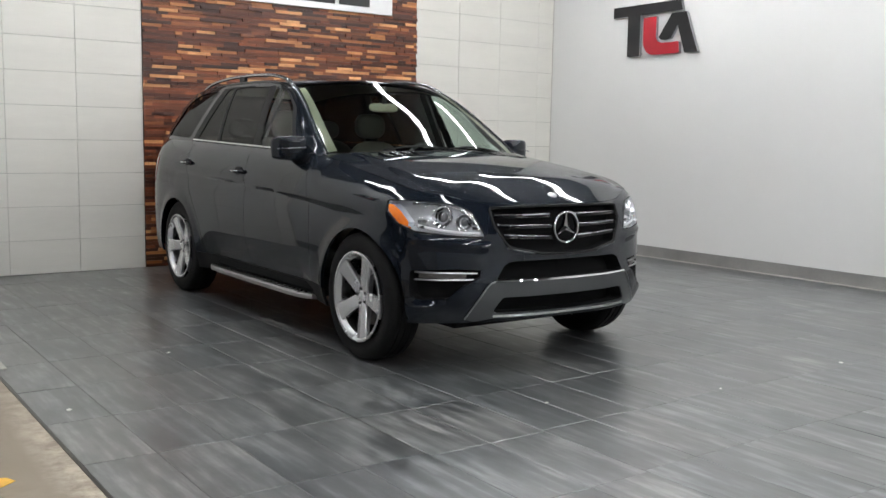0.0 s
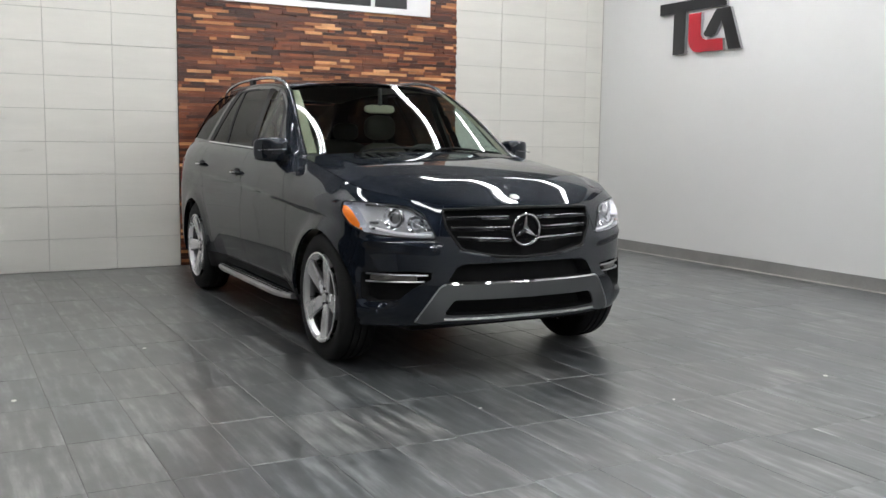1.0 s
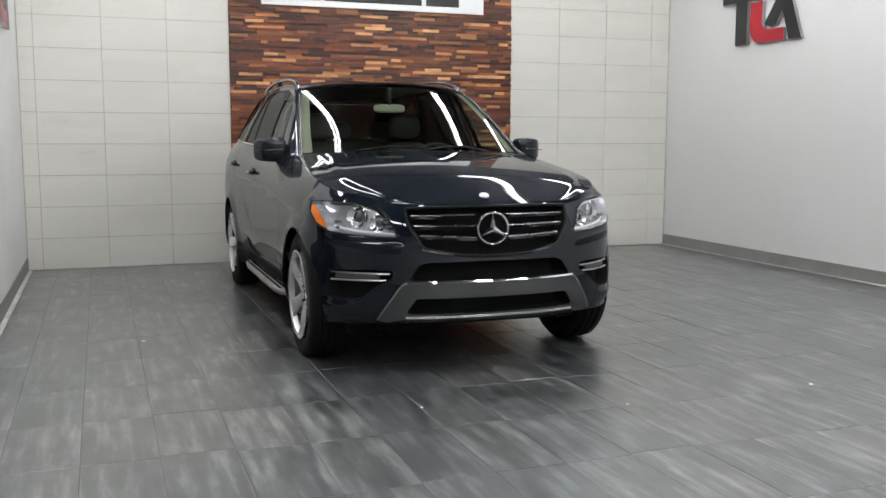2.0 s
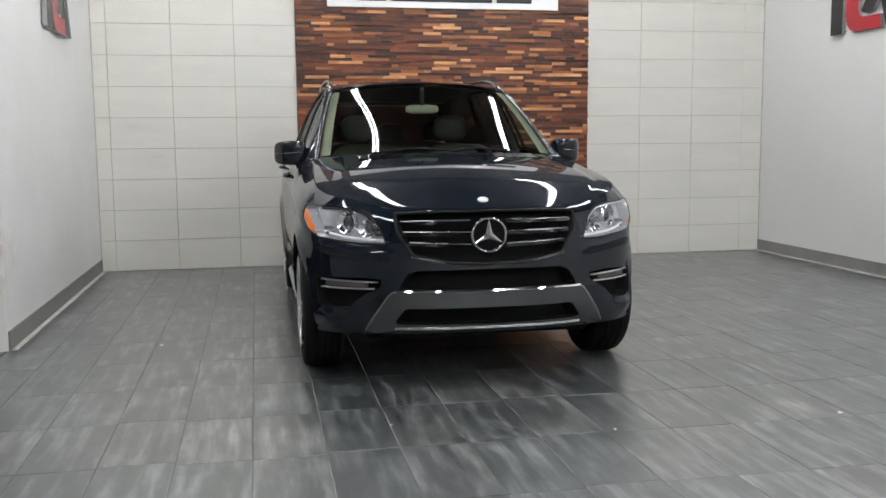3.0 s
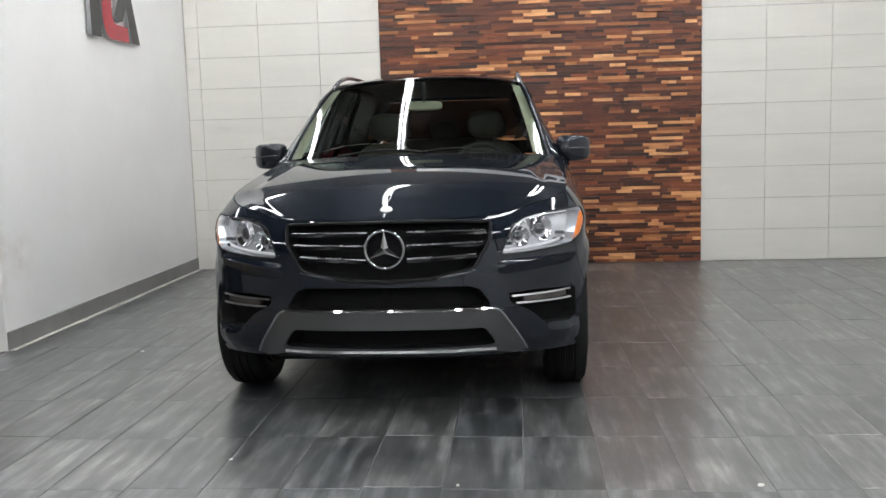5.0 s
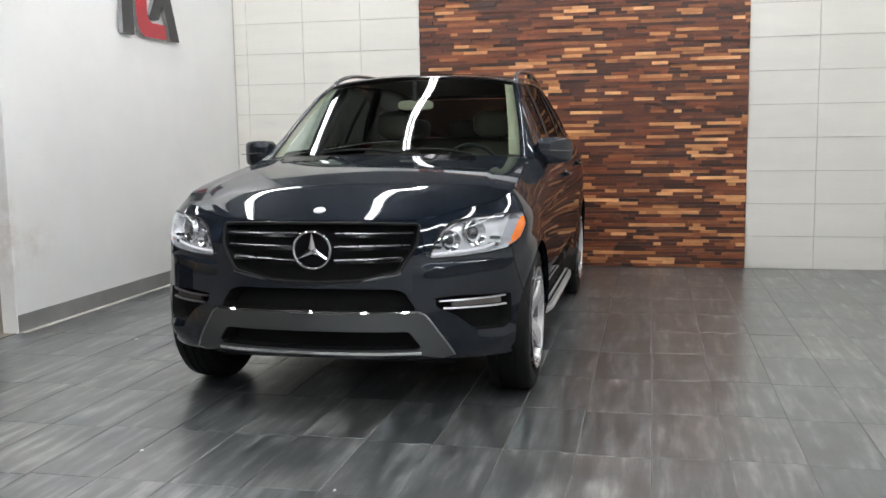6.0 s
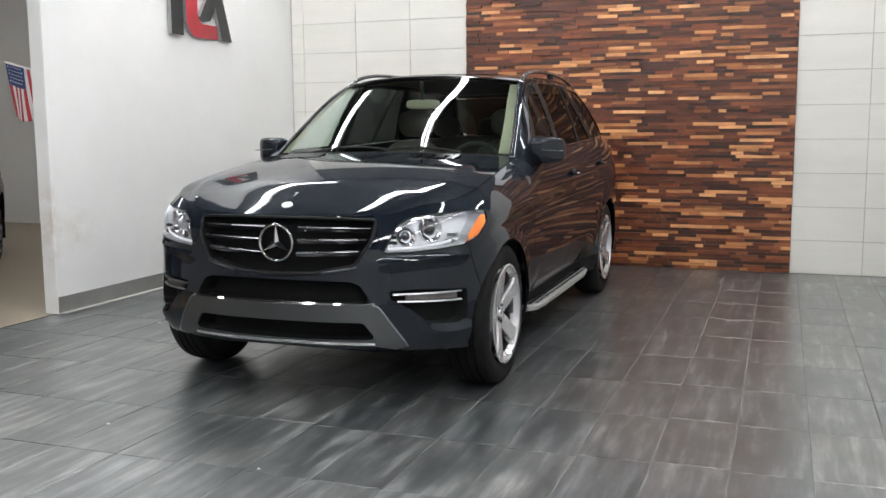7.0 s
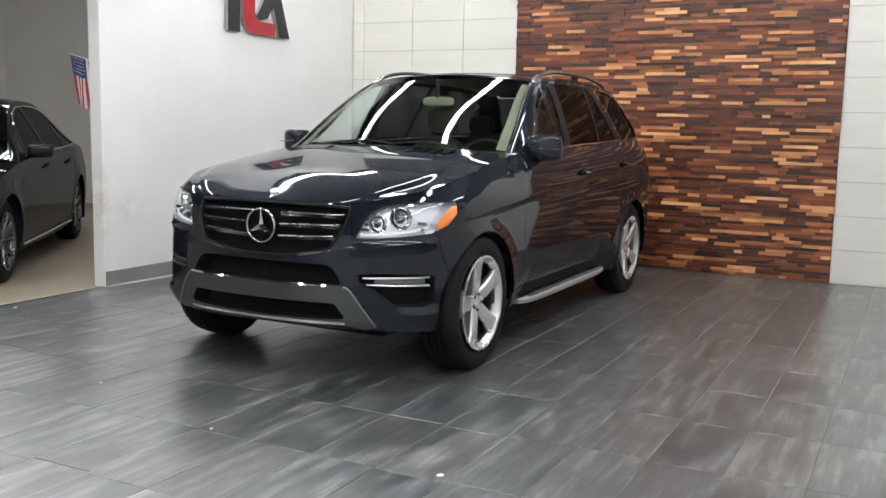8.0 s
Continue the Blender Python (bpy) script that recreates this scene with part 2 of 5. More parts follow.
for lo, hi in (((WALL_R - 0.050, -7.4, 0.0005), (WALL_R - 0.0125, WALL_B - 0.002, 0.008)), ((WALL_L + 0.0125, 5.735, 0.0005), (WALL_L + 0.050, WALL_B - 0.002, 0.008))):
    structure("trim", box(lo, hi, 0.003), M_CAULK, "pale joint where the base meets the floor", "trim")
# corner beads where the white walls meet the tiled wall
for x in (WALL_L + 0.001, WALL_R - 0.011):
    structure("trim", box((x, WALL_B - 0.012, 0.126), (x + 0.010, WALL_B - 0.0005, TILE_TOP), 0.002), M_CAULK, "thin metal corner bead of the tiled wall", "trim")

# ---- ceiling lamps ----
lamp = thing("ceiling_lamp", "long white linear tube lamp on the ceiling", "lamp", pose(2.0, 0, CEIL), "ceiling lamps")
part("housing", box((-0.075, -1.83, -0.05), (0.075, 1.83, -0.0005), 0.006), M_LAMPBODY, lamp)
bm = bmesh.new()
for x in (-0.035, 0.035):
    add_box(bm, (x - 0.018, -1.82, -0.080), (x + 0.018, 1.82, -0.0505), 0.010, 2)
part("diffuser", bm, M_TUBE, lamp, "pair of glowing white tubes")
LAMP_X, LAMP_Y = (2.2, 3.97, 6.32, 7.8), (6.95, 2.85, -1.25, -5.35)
# last three stand unseen over the bay, added to brighten it and the floor
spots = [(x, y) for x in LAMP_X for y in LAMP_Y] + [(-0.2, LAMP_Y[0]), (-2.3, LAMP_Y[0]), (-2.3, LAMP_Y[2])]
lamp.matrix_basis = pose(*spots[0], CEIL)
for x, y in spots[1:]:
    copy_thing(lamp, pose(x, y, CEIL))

# ---- sign board on the wood panel ----
board = thing("sign_board", "brushed metal sign board with dark unreadable line of text", "sign", pose(5.30, WALL_B - 0.026, 2.645))
part("board", box((-1.225, -0.022, 0.0), (1.225, -0.002, 0.38), 0.003), M_ALU, board)
bm = bmesh.new()
for x0, x1 in ((-0.92, -0.62), (-0.57, 0.50), (0.55, 0.93)):
    add_box(bm, (x0, -0.034, 0.065), (x1, -0.0225, 0.20), 0.004)
part("text_bar", bm, M_INK, board, "dark bars of raised lettering")


# ---- wall emblems ----
def emblem(m, k):
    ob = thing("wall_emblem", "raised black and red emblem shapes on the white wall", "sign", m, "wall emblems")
    t_shape = [(0.0, 0.57), (0.0, 0.45), (0.23, 0.45), (0.23, 0.0), (0.42, 0.0), (0.42, 0.455), (1.03, 0.455), (1.0, 0.57)]
    hook = [(0.47, 0.42), (0.47, 0.16)]
    hook += [(0.47 + 0.16 * (1 - math.cos(a)), 0.16 - 0.16 * math.sin(a)) for a in (0.3, 0.6, 0.9, 1.2, 1.5)]
    hook += [(1.0, 0.0), (0.985, 0.125), (0.74, 0.125), (0.69, 0.145), (0.66, 0.19), (0.66, 0.42)]
    wedge = [(0.70, 0.19), (0.88, 0.435), (1.08, 0.435), (1.25, 0.0), (1.07, 0.0), (0.965, 0.30), (0.875, 0.165), (0.80, 0.15), (0.73, 0.16)]
    for nm, poly, mt in (("black_bar", t_shape, M_INK), ("red_hook", hook, M_RED), ("black_wedge", wedge, M_INK)):
        bm = bmesh.new()
        add_prism(bm, poly, lambda a, b, d: Vector((a * k, -0.012 - d, b)), 0.035)
        bmesh.ops.recalc_face_normals(bm, faces=bm.faces)
        o = part(nm, bm, mt, ob)
        o.data.materials.append(M_SIDE)
        for p in o.data.polygons:
            if abs(p.normal.y) < 0.5:
                p.material_index = 1
        for i in (0, 3, 4):
            a, b = poly[i]
            ca, cb = sum(p[0] for p in poly) / len(poly), sum(p[1] for p in poly) / len(poly)
            a, b = (a * 0.93 + ca * 0.07) * k, b * 0.93 + cb * 0.07
            part("stand_off", box((a - 0.006, -0.0118, b - 0.006), (a + 0.006, 0.0, b + 0.006)), M_SIDE, ob)
    return ob


emblem(pose(WALL_R, 8.295, 2.272, 0, 0, -90), 1.0)
emblem(pose(WALL_L, 6.990, 2.170, 0, 0, 90), 0.92)


# ---- the sport utility vehicle ----
M_PAINT = mat("metallic_paint", (0.0072, 0.0102, 0.0160), 0.40, metal=0.28, var=0.05, fine=900.0, coat=0.84, coat_rough=0.032, rough_var=0.03, spec=0.0)
M_GLOSS = mat("gloss_black", (0.004, 0.004, 0.005), 0.16, var=0.05, spec=0.14)
M_PLASTIC = mat("black_plastic", (0.006, 0.006, 0.0065), 0.5, var=0.15, fine=300.0, bump=0.0003, spec=0.2)
M_RUBBER = mat("tyre_rubber", (0.006, 0.006, 0.0062), 0.7, var=0.2, fine=200.0, bump=0.0004, spec=0.2)
M_CHROME = mat("chrome", (0.78, 0.78, 0.79), 0.07, metal=1.0, var=0.02, rough_var=0.02)
M_SATIN = mat("satin_silver", (0.115, 0.12, 0.124), 0.31, metal=0.9, rough_var=0.01, var=0.02, fine=240.0)
M_STEP = mat("brushed_step", (0.38, 0.375, 0.365), 0.50, metal=0.35, var=0.12, fine=160.0)
M_EMBLEM = mat("dark_chrome", (0.50, 0.50, 0.51), 0.06, metal=1.0, var=0.02)
M_RAIL = mat("rail_silver", (0.42, 0.42, 0.43), 0.24, metal=0.9, var=0.04, fine=200.0)
M_BRIGHT = mat("satin_chrome", (0.36, 0.36, 0.37), 0.30, metal=1.0, var=0.03)
M_SLAT = mat("dull_silver", (0.15, 0.15, 0.155), 0.27, metal=0.9, var=0.05)
M_ALLOY = mat("alloy_silver", (0.66, 0.66, 0.67), 0.26, metal=0.7, var=0.05, fine=200.0, coat=0.4)
M_DISC = mat("brake_steel", (0.12, 0.115, 0.11), 0.38, metal=1.0, var=0.2)
M_VOID = mat("dark_underside", (0.007, 0.0072, 0.0075), 0.8, spec=0.12)
M_LENS = glass("clear_lens", (0.97, 0.98, 1.0), clear=0.97, ior=1.45)
M_REFLECT = mat("lamp_reflector", (0.74, 0.75, 0.77), 0.20, metal=0.60, var=0.05, scale=22.0)
M_AMBER = mat("amber_lens", (0.85, 0.20, 0.015), 0.22, var=0.15, coat=0.8)
M_REDLENS = mat("red_lens", (0.30, 0.008, 0.008), 0.2, coat=0.8)
M_WINDSHIELD = glass("windshield_glass", (0.76, 0.85, 0.81), clear=0.84, ior=1.5, most=0.8)
M_SIDEGLASS = glass("side_glass", (0.78, 0.88, 0.83), clear=0.95, ior=1.5, most=0.6)
M_TINT = glass("privacy_glass", (0.06, 0.063, 0.06), clear=0.8, ior=1.42, most=0.38)
# beige taken far down: the dim cabin's shade is put into this colour
M_LEATHER = mat("shaded_beige_leather", (0.085, 0.072, 0.056), 0.5, var=0.12, scale=9.0, bump=0.0006)
M_CABIN = mat("cabin_black", (0.018, 0.017, 0.016), 0.6, var=0.2)
M_LINER = mat("beige_liner", (0.40, 0.365, 0.27), 0.85, var=0.06)
M_MIRROR = mat("mirror_glass", (0.75, 0.77, 0.78), 0.03, metal=1.0, var=0.01, rough_var=0.01)

WIDEN = 1.0


def smooth_interp(xs, ys):
    """A smooth curve through points, as a function of one number or an array."""
    xs, ys = np.array(xs, float), np.array(ys, float)
    d = np.diff(ys) / np.diff(xs)
    m = np.r_[d[0], np.where(d[:-1] * d[1:] > 0, (d[:-1] + d[1:]) / 2, 0.0), d[-1]]

    def f(x):
        x = np.clip(x, xs[0], xs[-1])
        k = np.clip(np.searchsorted(xs, x) - 1, 0, len(xs) - 2)
        h = xs[k + 1] - xs[k]
        t = (x - xs[k]) / h
        return (2 * t**3 - 3 * t**2 + 1) * ys[k] + (t**3 - 2 * t**2 + t) * h * m[k] + (3 * t**2 - 2 * t**3) * ys[k + 1] + (t**3 - t**2) * h * m[k + 1]

    return f


def catmull(pts, n=24):
    p = np.array(pts, float)
    p = np.vstack([2 * p[0] - p[1], p, 2 * p[-1] - p[-2]])
    out = []
    for i in range(1, len(p) - 2):
        for t in np.linspace(0, 1, n, endpoint=False):
            out.append(0.5 * (2 * p[i] + (p[i + 1] - p[i - 1]) * t + (2 * p[i - 1] - 5 * p[i] + 4 * p[i + 1] - p[i + 2]) * t**2 + (3 * p[i] - p[i - 1] - 3 * p[i + 1] + p[i + 2]) * t**3))
    out.append(p[-2])
    return np.array(out)


# half of the plan outline, from the middle of the nose round to the middle of the tail
OUTLINE = catmull([(0, -0.875), (0.30, -0.850), (0.54, -0.765), (0.72, -0.650), (0.85, -0.50), (0.935, -0.30), (0.957, -0.05), (0.958, 0.35), (0.955, 1.0), (0.957, 1.9), (0.965, 2.6), (0.960, 3.1), (0.93, 3.50), (0.86, 3.72), (0.70, 3.85), (0.40, 3.905), (0, 3.92)])
STEP = np.r_[0, np.cumsum(np.hypot(*np.diff(OUTLINE, axis=0).T))]
U_END = float(STEP[-1])
TANGENT = np.gradient(OUTLINE, STEP, axis=0)
TANGENT /= np.hypot(*TANGENT.T)[:, None]


def ux(x):
    """The run along the outline where its nose has the half width x."""
    k = int(np.argmax(OUTLINE[:, 0] >= x))
    return float(np.interp(x, OUTLINE[: k + 1, 0], STEP[: k + 1]))


def uy(y):
    """The run along the outline where its flank has the station y."""
    return float(np.interp(y, OUTLINE[:, 1], STEP))


side_in = smooth_interp((0.20, 0.27, 0.33, 0.40, 0.55, 0.70, 0.86, 0.98, 1.08, 1.16, 1.22, 1.30), (0.060, 0.042, 0.024, 0.014, 0.007, 0.002, 0.0, 0.006, 0.020, 0.045, 0.072, 0.115))
nose_in = smooth_interp((0.20, 0.26, 0.32, 0.40, 0.52, 0.60, 0.66, 0.72, 0.80, 0.90, 0.96, 1.02, 1.10), (0.13, 0.075, 0.025, 0.004, 0.003, 0.016, 0.028, 0.040, 0.058, 0.095, 0.130, 0.19, 0.29))
tail_in = smooth_interp((0.20, 0.30, 0.42, 0.60, 0.70, 0.80, 1.00, 1.20, 1.30), (0.12, 0.05, 0.01, 0.0, 0.02, 0.06, 0.075, 0.10, 0.13))
top_z = smooth_interp([0, ux(0.30), ux(0.52), ux(0.62), ux(0.78), uy(-0.42), uy(-0.20), uy(0.15), uy(0.5), uy(0.8), uy(1.2), uy(2.0), uy(2.9), uy(3.5), U_END], (0.962, 0.963, 0.970, 0.982, 1.018, 1.042, 1.078, 1.130, 1.180, 1.212, 1.224, 1.245, 1.270, 1.275, 1.26))
low_z = smooth_interp([0, ux(0.6), uy(-0.3), uy(0.4), uy(2.5), uy(3.4), U_END], (0.308, 0.298, 0.280, 0.255, 0.250, 0.30, 0.31))
BROW = (ux(0.50), uy(-0.43))
ux_lip, uy_lip = ux(0.70), uy(-0.36)
crease_z = smooth_interp((-0.4, 0.2, 1.2, 2.4, 3.3), (0.86, 0.885, 0.950, 1.005, 1.03))


def shell(u, z, sink=0.0):
    """A point of the body's outer skin from the run u round the outline (negative on the right flank) and the height z."""
    a = abs(u)
    x, y = np.interp(a, STEP, OUTLINE[:, 0]), np.interp(a, STEP, OUTLINE[:, 1])
    tx, ty = np.interp(a, STEP, TANGENT[:, 0]), np.interp(a, STEP, TANGENT[:, 1])
    nx, ny = ty, -tx
    w = ny * ny / (nx * nx + ny * ny)
    zc = float(crease_z(y))
    d_side = float(side_in(z)) + (0.020 * math.exp(-((zc - z) / 0.10)) if z < zc else 0.020 * math.exp(-((z - zc) / 0.010))) * max(0.0, min(1.0, (y + 0.3) / 0.5, (3.4 - y) / 0.4))
    d_side += 0.26 * max(0.0, math.hypot(0.012, 0.565 + 0.012 * y - z) + 0.565 + 0.012 * y - z) / 2 * max(0.0, min(1.0, (y - 0.42) / 0.35, (2.5 - y) / 0.35))
    d_end = float(nose_in(z)) if ny < 0 else float(tail_in(z))
    wing = max(0.0, min(1.0, (0.85 - y) / 0.35))
    deep = 0.085 + 0.085 * wing
    roll = max(0.0, (z - (float(top_z(a)) - deep)) / deep)
    d = w * d_end + (1 - w) * d_side + (0.022 + 0.058 * wing) * (1 - w) * roll**2 + sink
    # flared arches
    if w < 0.6:
        for yc in (0.0, 2.915):
            r = math.hypot(y - yc, z - 0.37)
            d -= 0.016 * math.exp(-(((r - 0.425) / 0.055) ** 2)) * (1 - w)
    if ny < 0:
        d -= 0.032 * math.exp(-(((z - 0.388) / (0.030 if z > 0.388 else 0.065)) ** 2)) * max(0.0, min(1.0, (a - ux_lip) / 0.22, (uy_lip - 0.02 - a) / 0.20))
    if ny < 0 and a > BROW[0]:
        t = (a - BROW[0]) / (BROW[1] - BROW[0])
        d -= 0.012 * math.exp(-(((z - 0.735 - 0.050 * t) / (0.010 if z > 0.735 + 0.050 * t else 0.030)) ** 2)) * max(0.0, min(1.0, t / 0.12, (1.05 - t) / 0.2))
    s = 1.0 if u >= 0 else -1.0
    return Vector((s * (x - nx * d) * WIDEN, y - ny * d, z))


def rounded(poly, r=0.012, n=4):
    out = []
    m = len(poly)
    for i in range(m):
        a, b, c = (np.array(poly[k % m], float) for k in (i - 1, i, i + 1))
        ra, rc = min(r, 0.45 * np.linalg.norm(a - b)), min(r, 0.45 * np.linalg.norm(c - b))
        p, q = b + (a - b) / np.linalg.norm(a - b) * ra, b + (c - b) / np.linalg.norm(c - b) * rc
        for t in np.linspace(0, 1, n):
            out.append(tuple((1 - t) ** 2 * p + 2 * t * (1 - t) * b + t * t * q))
    return out


def inside(poly, u, z):
    hit = np.zeros(u.shape, bool)
    for (a, b), (c, d) in zip(poly, poly[1:] + poly[:1]):
        cross = (b > z) != (d > z)
        with np.errstate(divide="ignore", invalid="ignore"):
            hit ^= cross & (u < (c - a) * (z - b) / (d - b if d != b else 1e-9) + a)
    return hit


def nearest(poly, p):
    a = np.array(poly, float)
    b = np.roll(a, -1, axis=0)
    e = b - a
    t = np.clip(((p - a) * e).sum(1) / np.maximum((e * e).sum(1), 1e-12), 0, 1)
    q = a + t[:, None] * e
    return q[np.argmin(((q - p) ** 2).sum(1))]


class Skin:
    """A grid over a curved surface, split along outlines into panels whose edges meet exactly."""

    def __init__(self, us, zs, regions, rest, at):
        self.u, self.z, self.at = us.copy(), zs.copy(), at
        cu = (us[:-1, :-1] + us[1:, :-1] + us[1:, 1:] + us[:-1, 1:]) / 4
        cz = (zs[:-1, :-1] + zs[1:, :-1] + zs[1:, 1:] + zs[:-1, 1:]) / 4
        names = [rest] + [n for n, _ in regions]
        lab = np.zeros(cu.shape, int)
        for k in range(len(regions), 0, -1):
            lab[inside(regions[k - 1][1], cu, cz)] = k
        self.lab, self.names = lab, names
        rank = np.where(lab == 0, 999, lab)
        ni, nj = us.shape
        pad = np.full((ni + 1, nj + 1), -1)
        pad[1:-1, 1:-1] = rank
        for i in range(ni):
            for j in range(nj):
                near = {int(v) for v in (pad[i, j], pad[i + 1, j], pad[i, j + 1], pad[i + 1, j + 1]) if v >= 0}
                if len(near) > 1:
                    poly = regions[min(near) - 1][1]
                    q = nearest(poly, np.array((self.u[i, j], self.z[i, j])))
                    if np.hypot(q[0] - self.u[i, j], q[1] - self.z[i, j]) < 0.035:
                        self.u[i, j], self.z[i, j] = q

    def panel(self, name, sink=0.0, gap=0.0, flange=0.0, walls=False, thick=0.0):
        """The mesh of one panel. sink: how far it lies under the skin; flange: an edge turned in; walls: sides up to the skin; gap: drawn in at its edges."""
        k = self.names.index(name)
        faces = np.argwhere(self.lab == k)
        bm, vs, acc = bmesh.new(), {}, {}
        for i, j in faces:
            cu, cz = self.u[i : i + 2, j : j + 2].mean(), self.z[i : i + 2, j : j + 2].mean()
            for c in ((i, j), (i + 1, j), (i + 1, j + 1), (i, j + 1)):
                acc.setdefault(c, []).append((cu, cz))
        par = {}
        for c, some in acc.items():
            u, z = self.u[c], self.z[c]
            if gap and len(some) < 4:
                m = np.mean(some, axis=0) - (u, z)
                ln = np.hypot(*m)
                if ln > 1e-6:
                    u, z = u + m[0] / ln * gap, z + m[1] / ln * gap
            par[c] = (u, z)
            vs[c] = bm.verts.new(self.at(u, z, sink))
        for i, j in faces:
            q = [vs[c] for c in ((i, j), (i + 1, j), (i + 1, j + 1), (i, j + 1))]
            if len({tuple(round(t, 6) for t in v.co) for v in q}) >= 3:
                try:
                    bm.faces.new(q)
                except ValueError:
                    pass
        if flange or walls:
            edges = [e for e in bm.edges if len(e.link_faces) == 1]
            back = {v: c for c, v in vs.items()}
            low = {}
            for e in edges:
                for v in e.verts:
                    if v not in low:
                        u, z = par[back[v]]
                        low[v] = bm.verts.new(self.at(u, z, (0.0 if walls else sink + flange)))
            for e in edges:
                a, b = e.verts
                try:
                    bm.faces.new((a, b, low[b], low[a]))
                except ValueError:
                    pass
        bmesh.ops.remove_doubles(bm, verts=bm.verts, dist=0.00005)
        return bm


def islands(bm):
    """The separate pieces of a mesh, each as a mesh of its own."""
    left, out = set(bm.faces), []
    while left:
        todo = [left.pop()]
        some = set(todo)
        while todo:
            for e in todo.pop().edges:
                for g in e.link_faces:
                    if g in left:
                        left.discard(g)
                        some.add(g)
                        todo.append(g)
        nb, vs = bmesh.new(), {}
        for f in some:
            for v in f.verts:
                if v not in vs:
                    vs[v] = nb.verts.new(v.co)
            nb.faces.new([vs[v] for v in f.verts])
        out.append(nb)
    bm.free()
    return out


def both(name, poly):
    """An outline and its mirror image on the other flank."""
    return [(name + "_l", poly), (name + "_r", [(-u, z) for u, z in poly])]


def centred(poly):
    """Half an outline, from the middle outwards and back, completed on the other side."""
    return poly + [(-u, z) for u, z in poly[::-1] if u > 1e-6]


def ring(yc, zc, r, n=48):
    return [(uy(yc + r * math.cos(a)), zc + r * math.sin(a)) for a in np.linspace(0, 2 * math.pi, n, endpoint=False)]


GRILLE = rounded(centred([(0, 0.953), (ux(0.30), 0.951), (ux(0.525), 0.944), (ux(0.50), 0.85), (ux(0.41), 0.725), (ux(0.20), 0.685), (0, 0.676)]), 0.02)
INTAKE = rounded(centred([(0, 0.650), (ux(0.39), 0.648), (ux(0.435), 0.632), (ux(0.490), 0.541), (0, 0.535)]), 0.012)
LOW_INTAKE = rounded(centred([(0, 0.447), (ux(0.445), 0.447), (ux(0.500), 0.366), (ux(0.48), 0.357), (0, 0.352)]), 0.010)
SKID = rounded(centred([(0, 0.535), (ux(0.490), 0.541), (ux(0.525), 0.522), (ux(0.652), 0.318), (ux(0.60), 0.304), (ux(0.50), 0.322), (0, 0.326)]), 0.010)
FOG = rounded([(ux(0.555), 0.602), (ux(0.575), 0.560), (ux(0.66), 0.515), (ux(0.735), 0.440), (uy(-0.50), 0.432), (uy(-0.452), 0.455), (uy(-0.447), 0.600), (ux(0.68), 0.612)], 0.012)
LAMP = rounded([(ux(0.545), 0.785), (ux(0.580), 0.850), (ux(0.625), 0.920), (ux(0.69), 0.955), (ux(0.78), 0.972), (uy(-0.42), 0.982), (uy(-0.27), 0.982), (uy(-0.285), 0.920), (uy(-0.36), 0.850), (uy(-0.46), 0.815), (ux(0.80), 0.803), (ux(0.68), 0.790)], 0.02)
AMBER = rounded([(uy(-0.318), 0.958), (uy(-0.285), 0.962), (uy(-0.296), 0.918), (uy(-0.366), 0.854), (uy(-0.45), 0.826), (uy(-0.425), 0.868), (uy(-0.368), 0.928)], 0.010)
DOOR_F = rounded([(uy(0.60), 0.385), (uy(1.58), 0.385), (uy(1.60), 1.4), (uy(0.82), 1.4), (uy(0.66), 1.10), (uy(0.60), 0.80)], 0.03)
DOOR_R = rounded([(uy(1.58), 0.385), (uy(2.36), 0.385), (uy(2.43), 0.62), (uy(2.62), 0.86), (uy(2.72), 1.05), (uy(2.72), 1.4), (uy(1.60), 1.4)], 0.03)
SILL = [(uy(0.36), 0.2), (uy(2.60), 0.2), (uy(2.60), 0.383), (uy(0.36), 0.383)]
BUMPER = centred([(0, 1.2), (ux(0.49), 1.2), (ux(0.535), 0.80), (ux(0.82), 0.835), (uy(-0.44), 0.85), (uy(-0.36), 0.60), (uy(-0.30), 0.1), (0, 0.1)])
TAIL_LAMP = rounded([(uy(3.48), 1.13), (uy(3.86), 1.15), (uy(3.86), 0.94), (uy(3.56), 0.90)], 0.03)
BUMPER_R = [(uy(3.40), 0.1), (uy(3.44), 0.70), (U_END + 0.1, 0.74), (U_END + 0.1, 0.1)]
TAILGATE = [(uy(3.865), 0.745), (U_END + 0.1, 0.745), (U_END + 0.1, 1.4), (uy(3.84), 1.4)]
ARCH_F, ARCH_R = ring(0.0, 0.37, 0.426), ring(2.915, 0.37, 0.426)

def tube(points, r, n=8, squash=1.0):
    """A round bar along a line of points."""
    bm = bmesh.new()
    pts = [Vector(p) for p in points]
    loops = []
    for i, p in enumerate(pts):
        t = (pts[min(i + 1, len(pts) - 1)] - pts[max(i - 1, 0)]).normalized()
        a = t.cross(Vector((0, 0, 1)))
        a = a.normalized() if a.length > 1e-4 else Vector((1, 0, 0))
        b = a.cross(t).normalized()
        loops.append([bm.verts.new(p + (a * math.cos(w) + b * math.sin(w) * squash) * r) for w in np.linspace(0, 2 * math.pi, n, endpoint=False)])
    for a, b in zip(loops, loops[1:]):
        for k in range(n):
            bm.faces.new((a[k], a[(k + 1) % n], b[(k + 1) % n], b[k]))
    bm.faces.new(loops[0][::-1])
    bm.faces.new(loops[-1])
    return bm


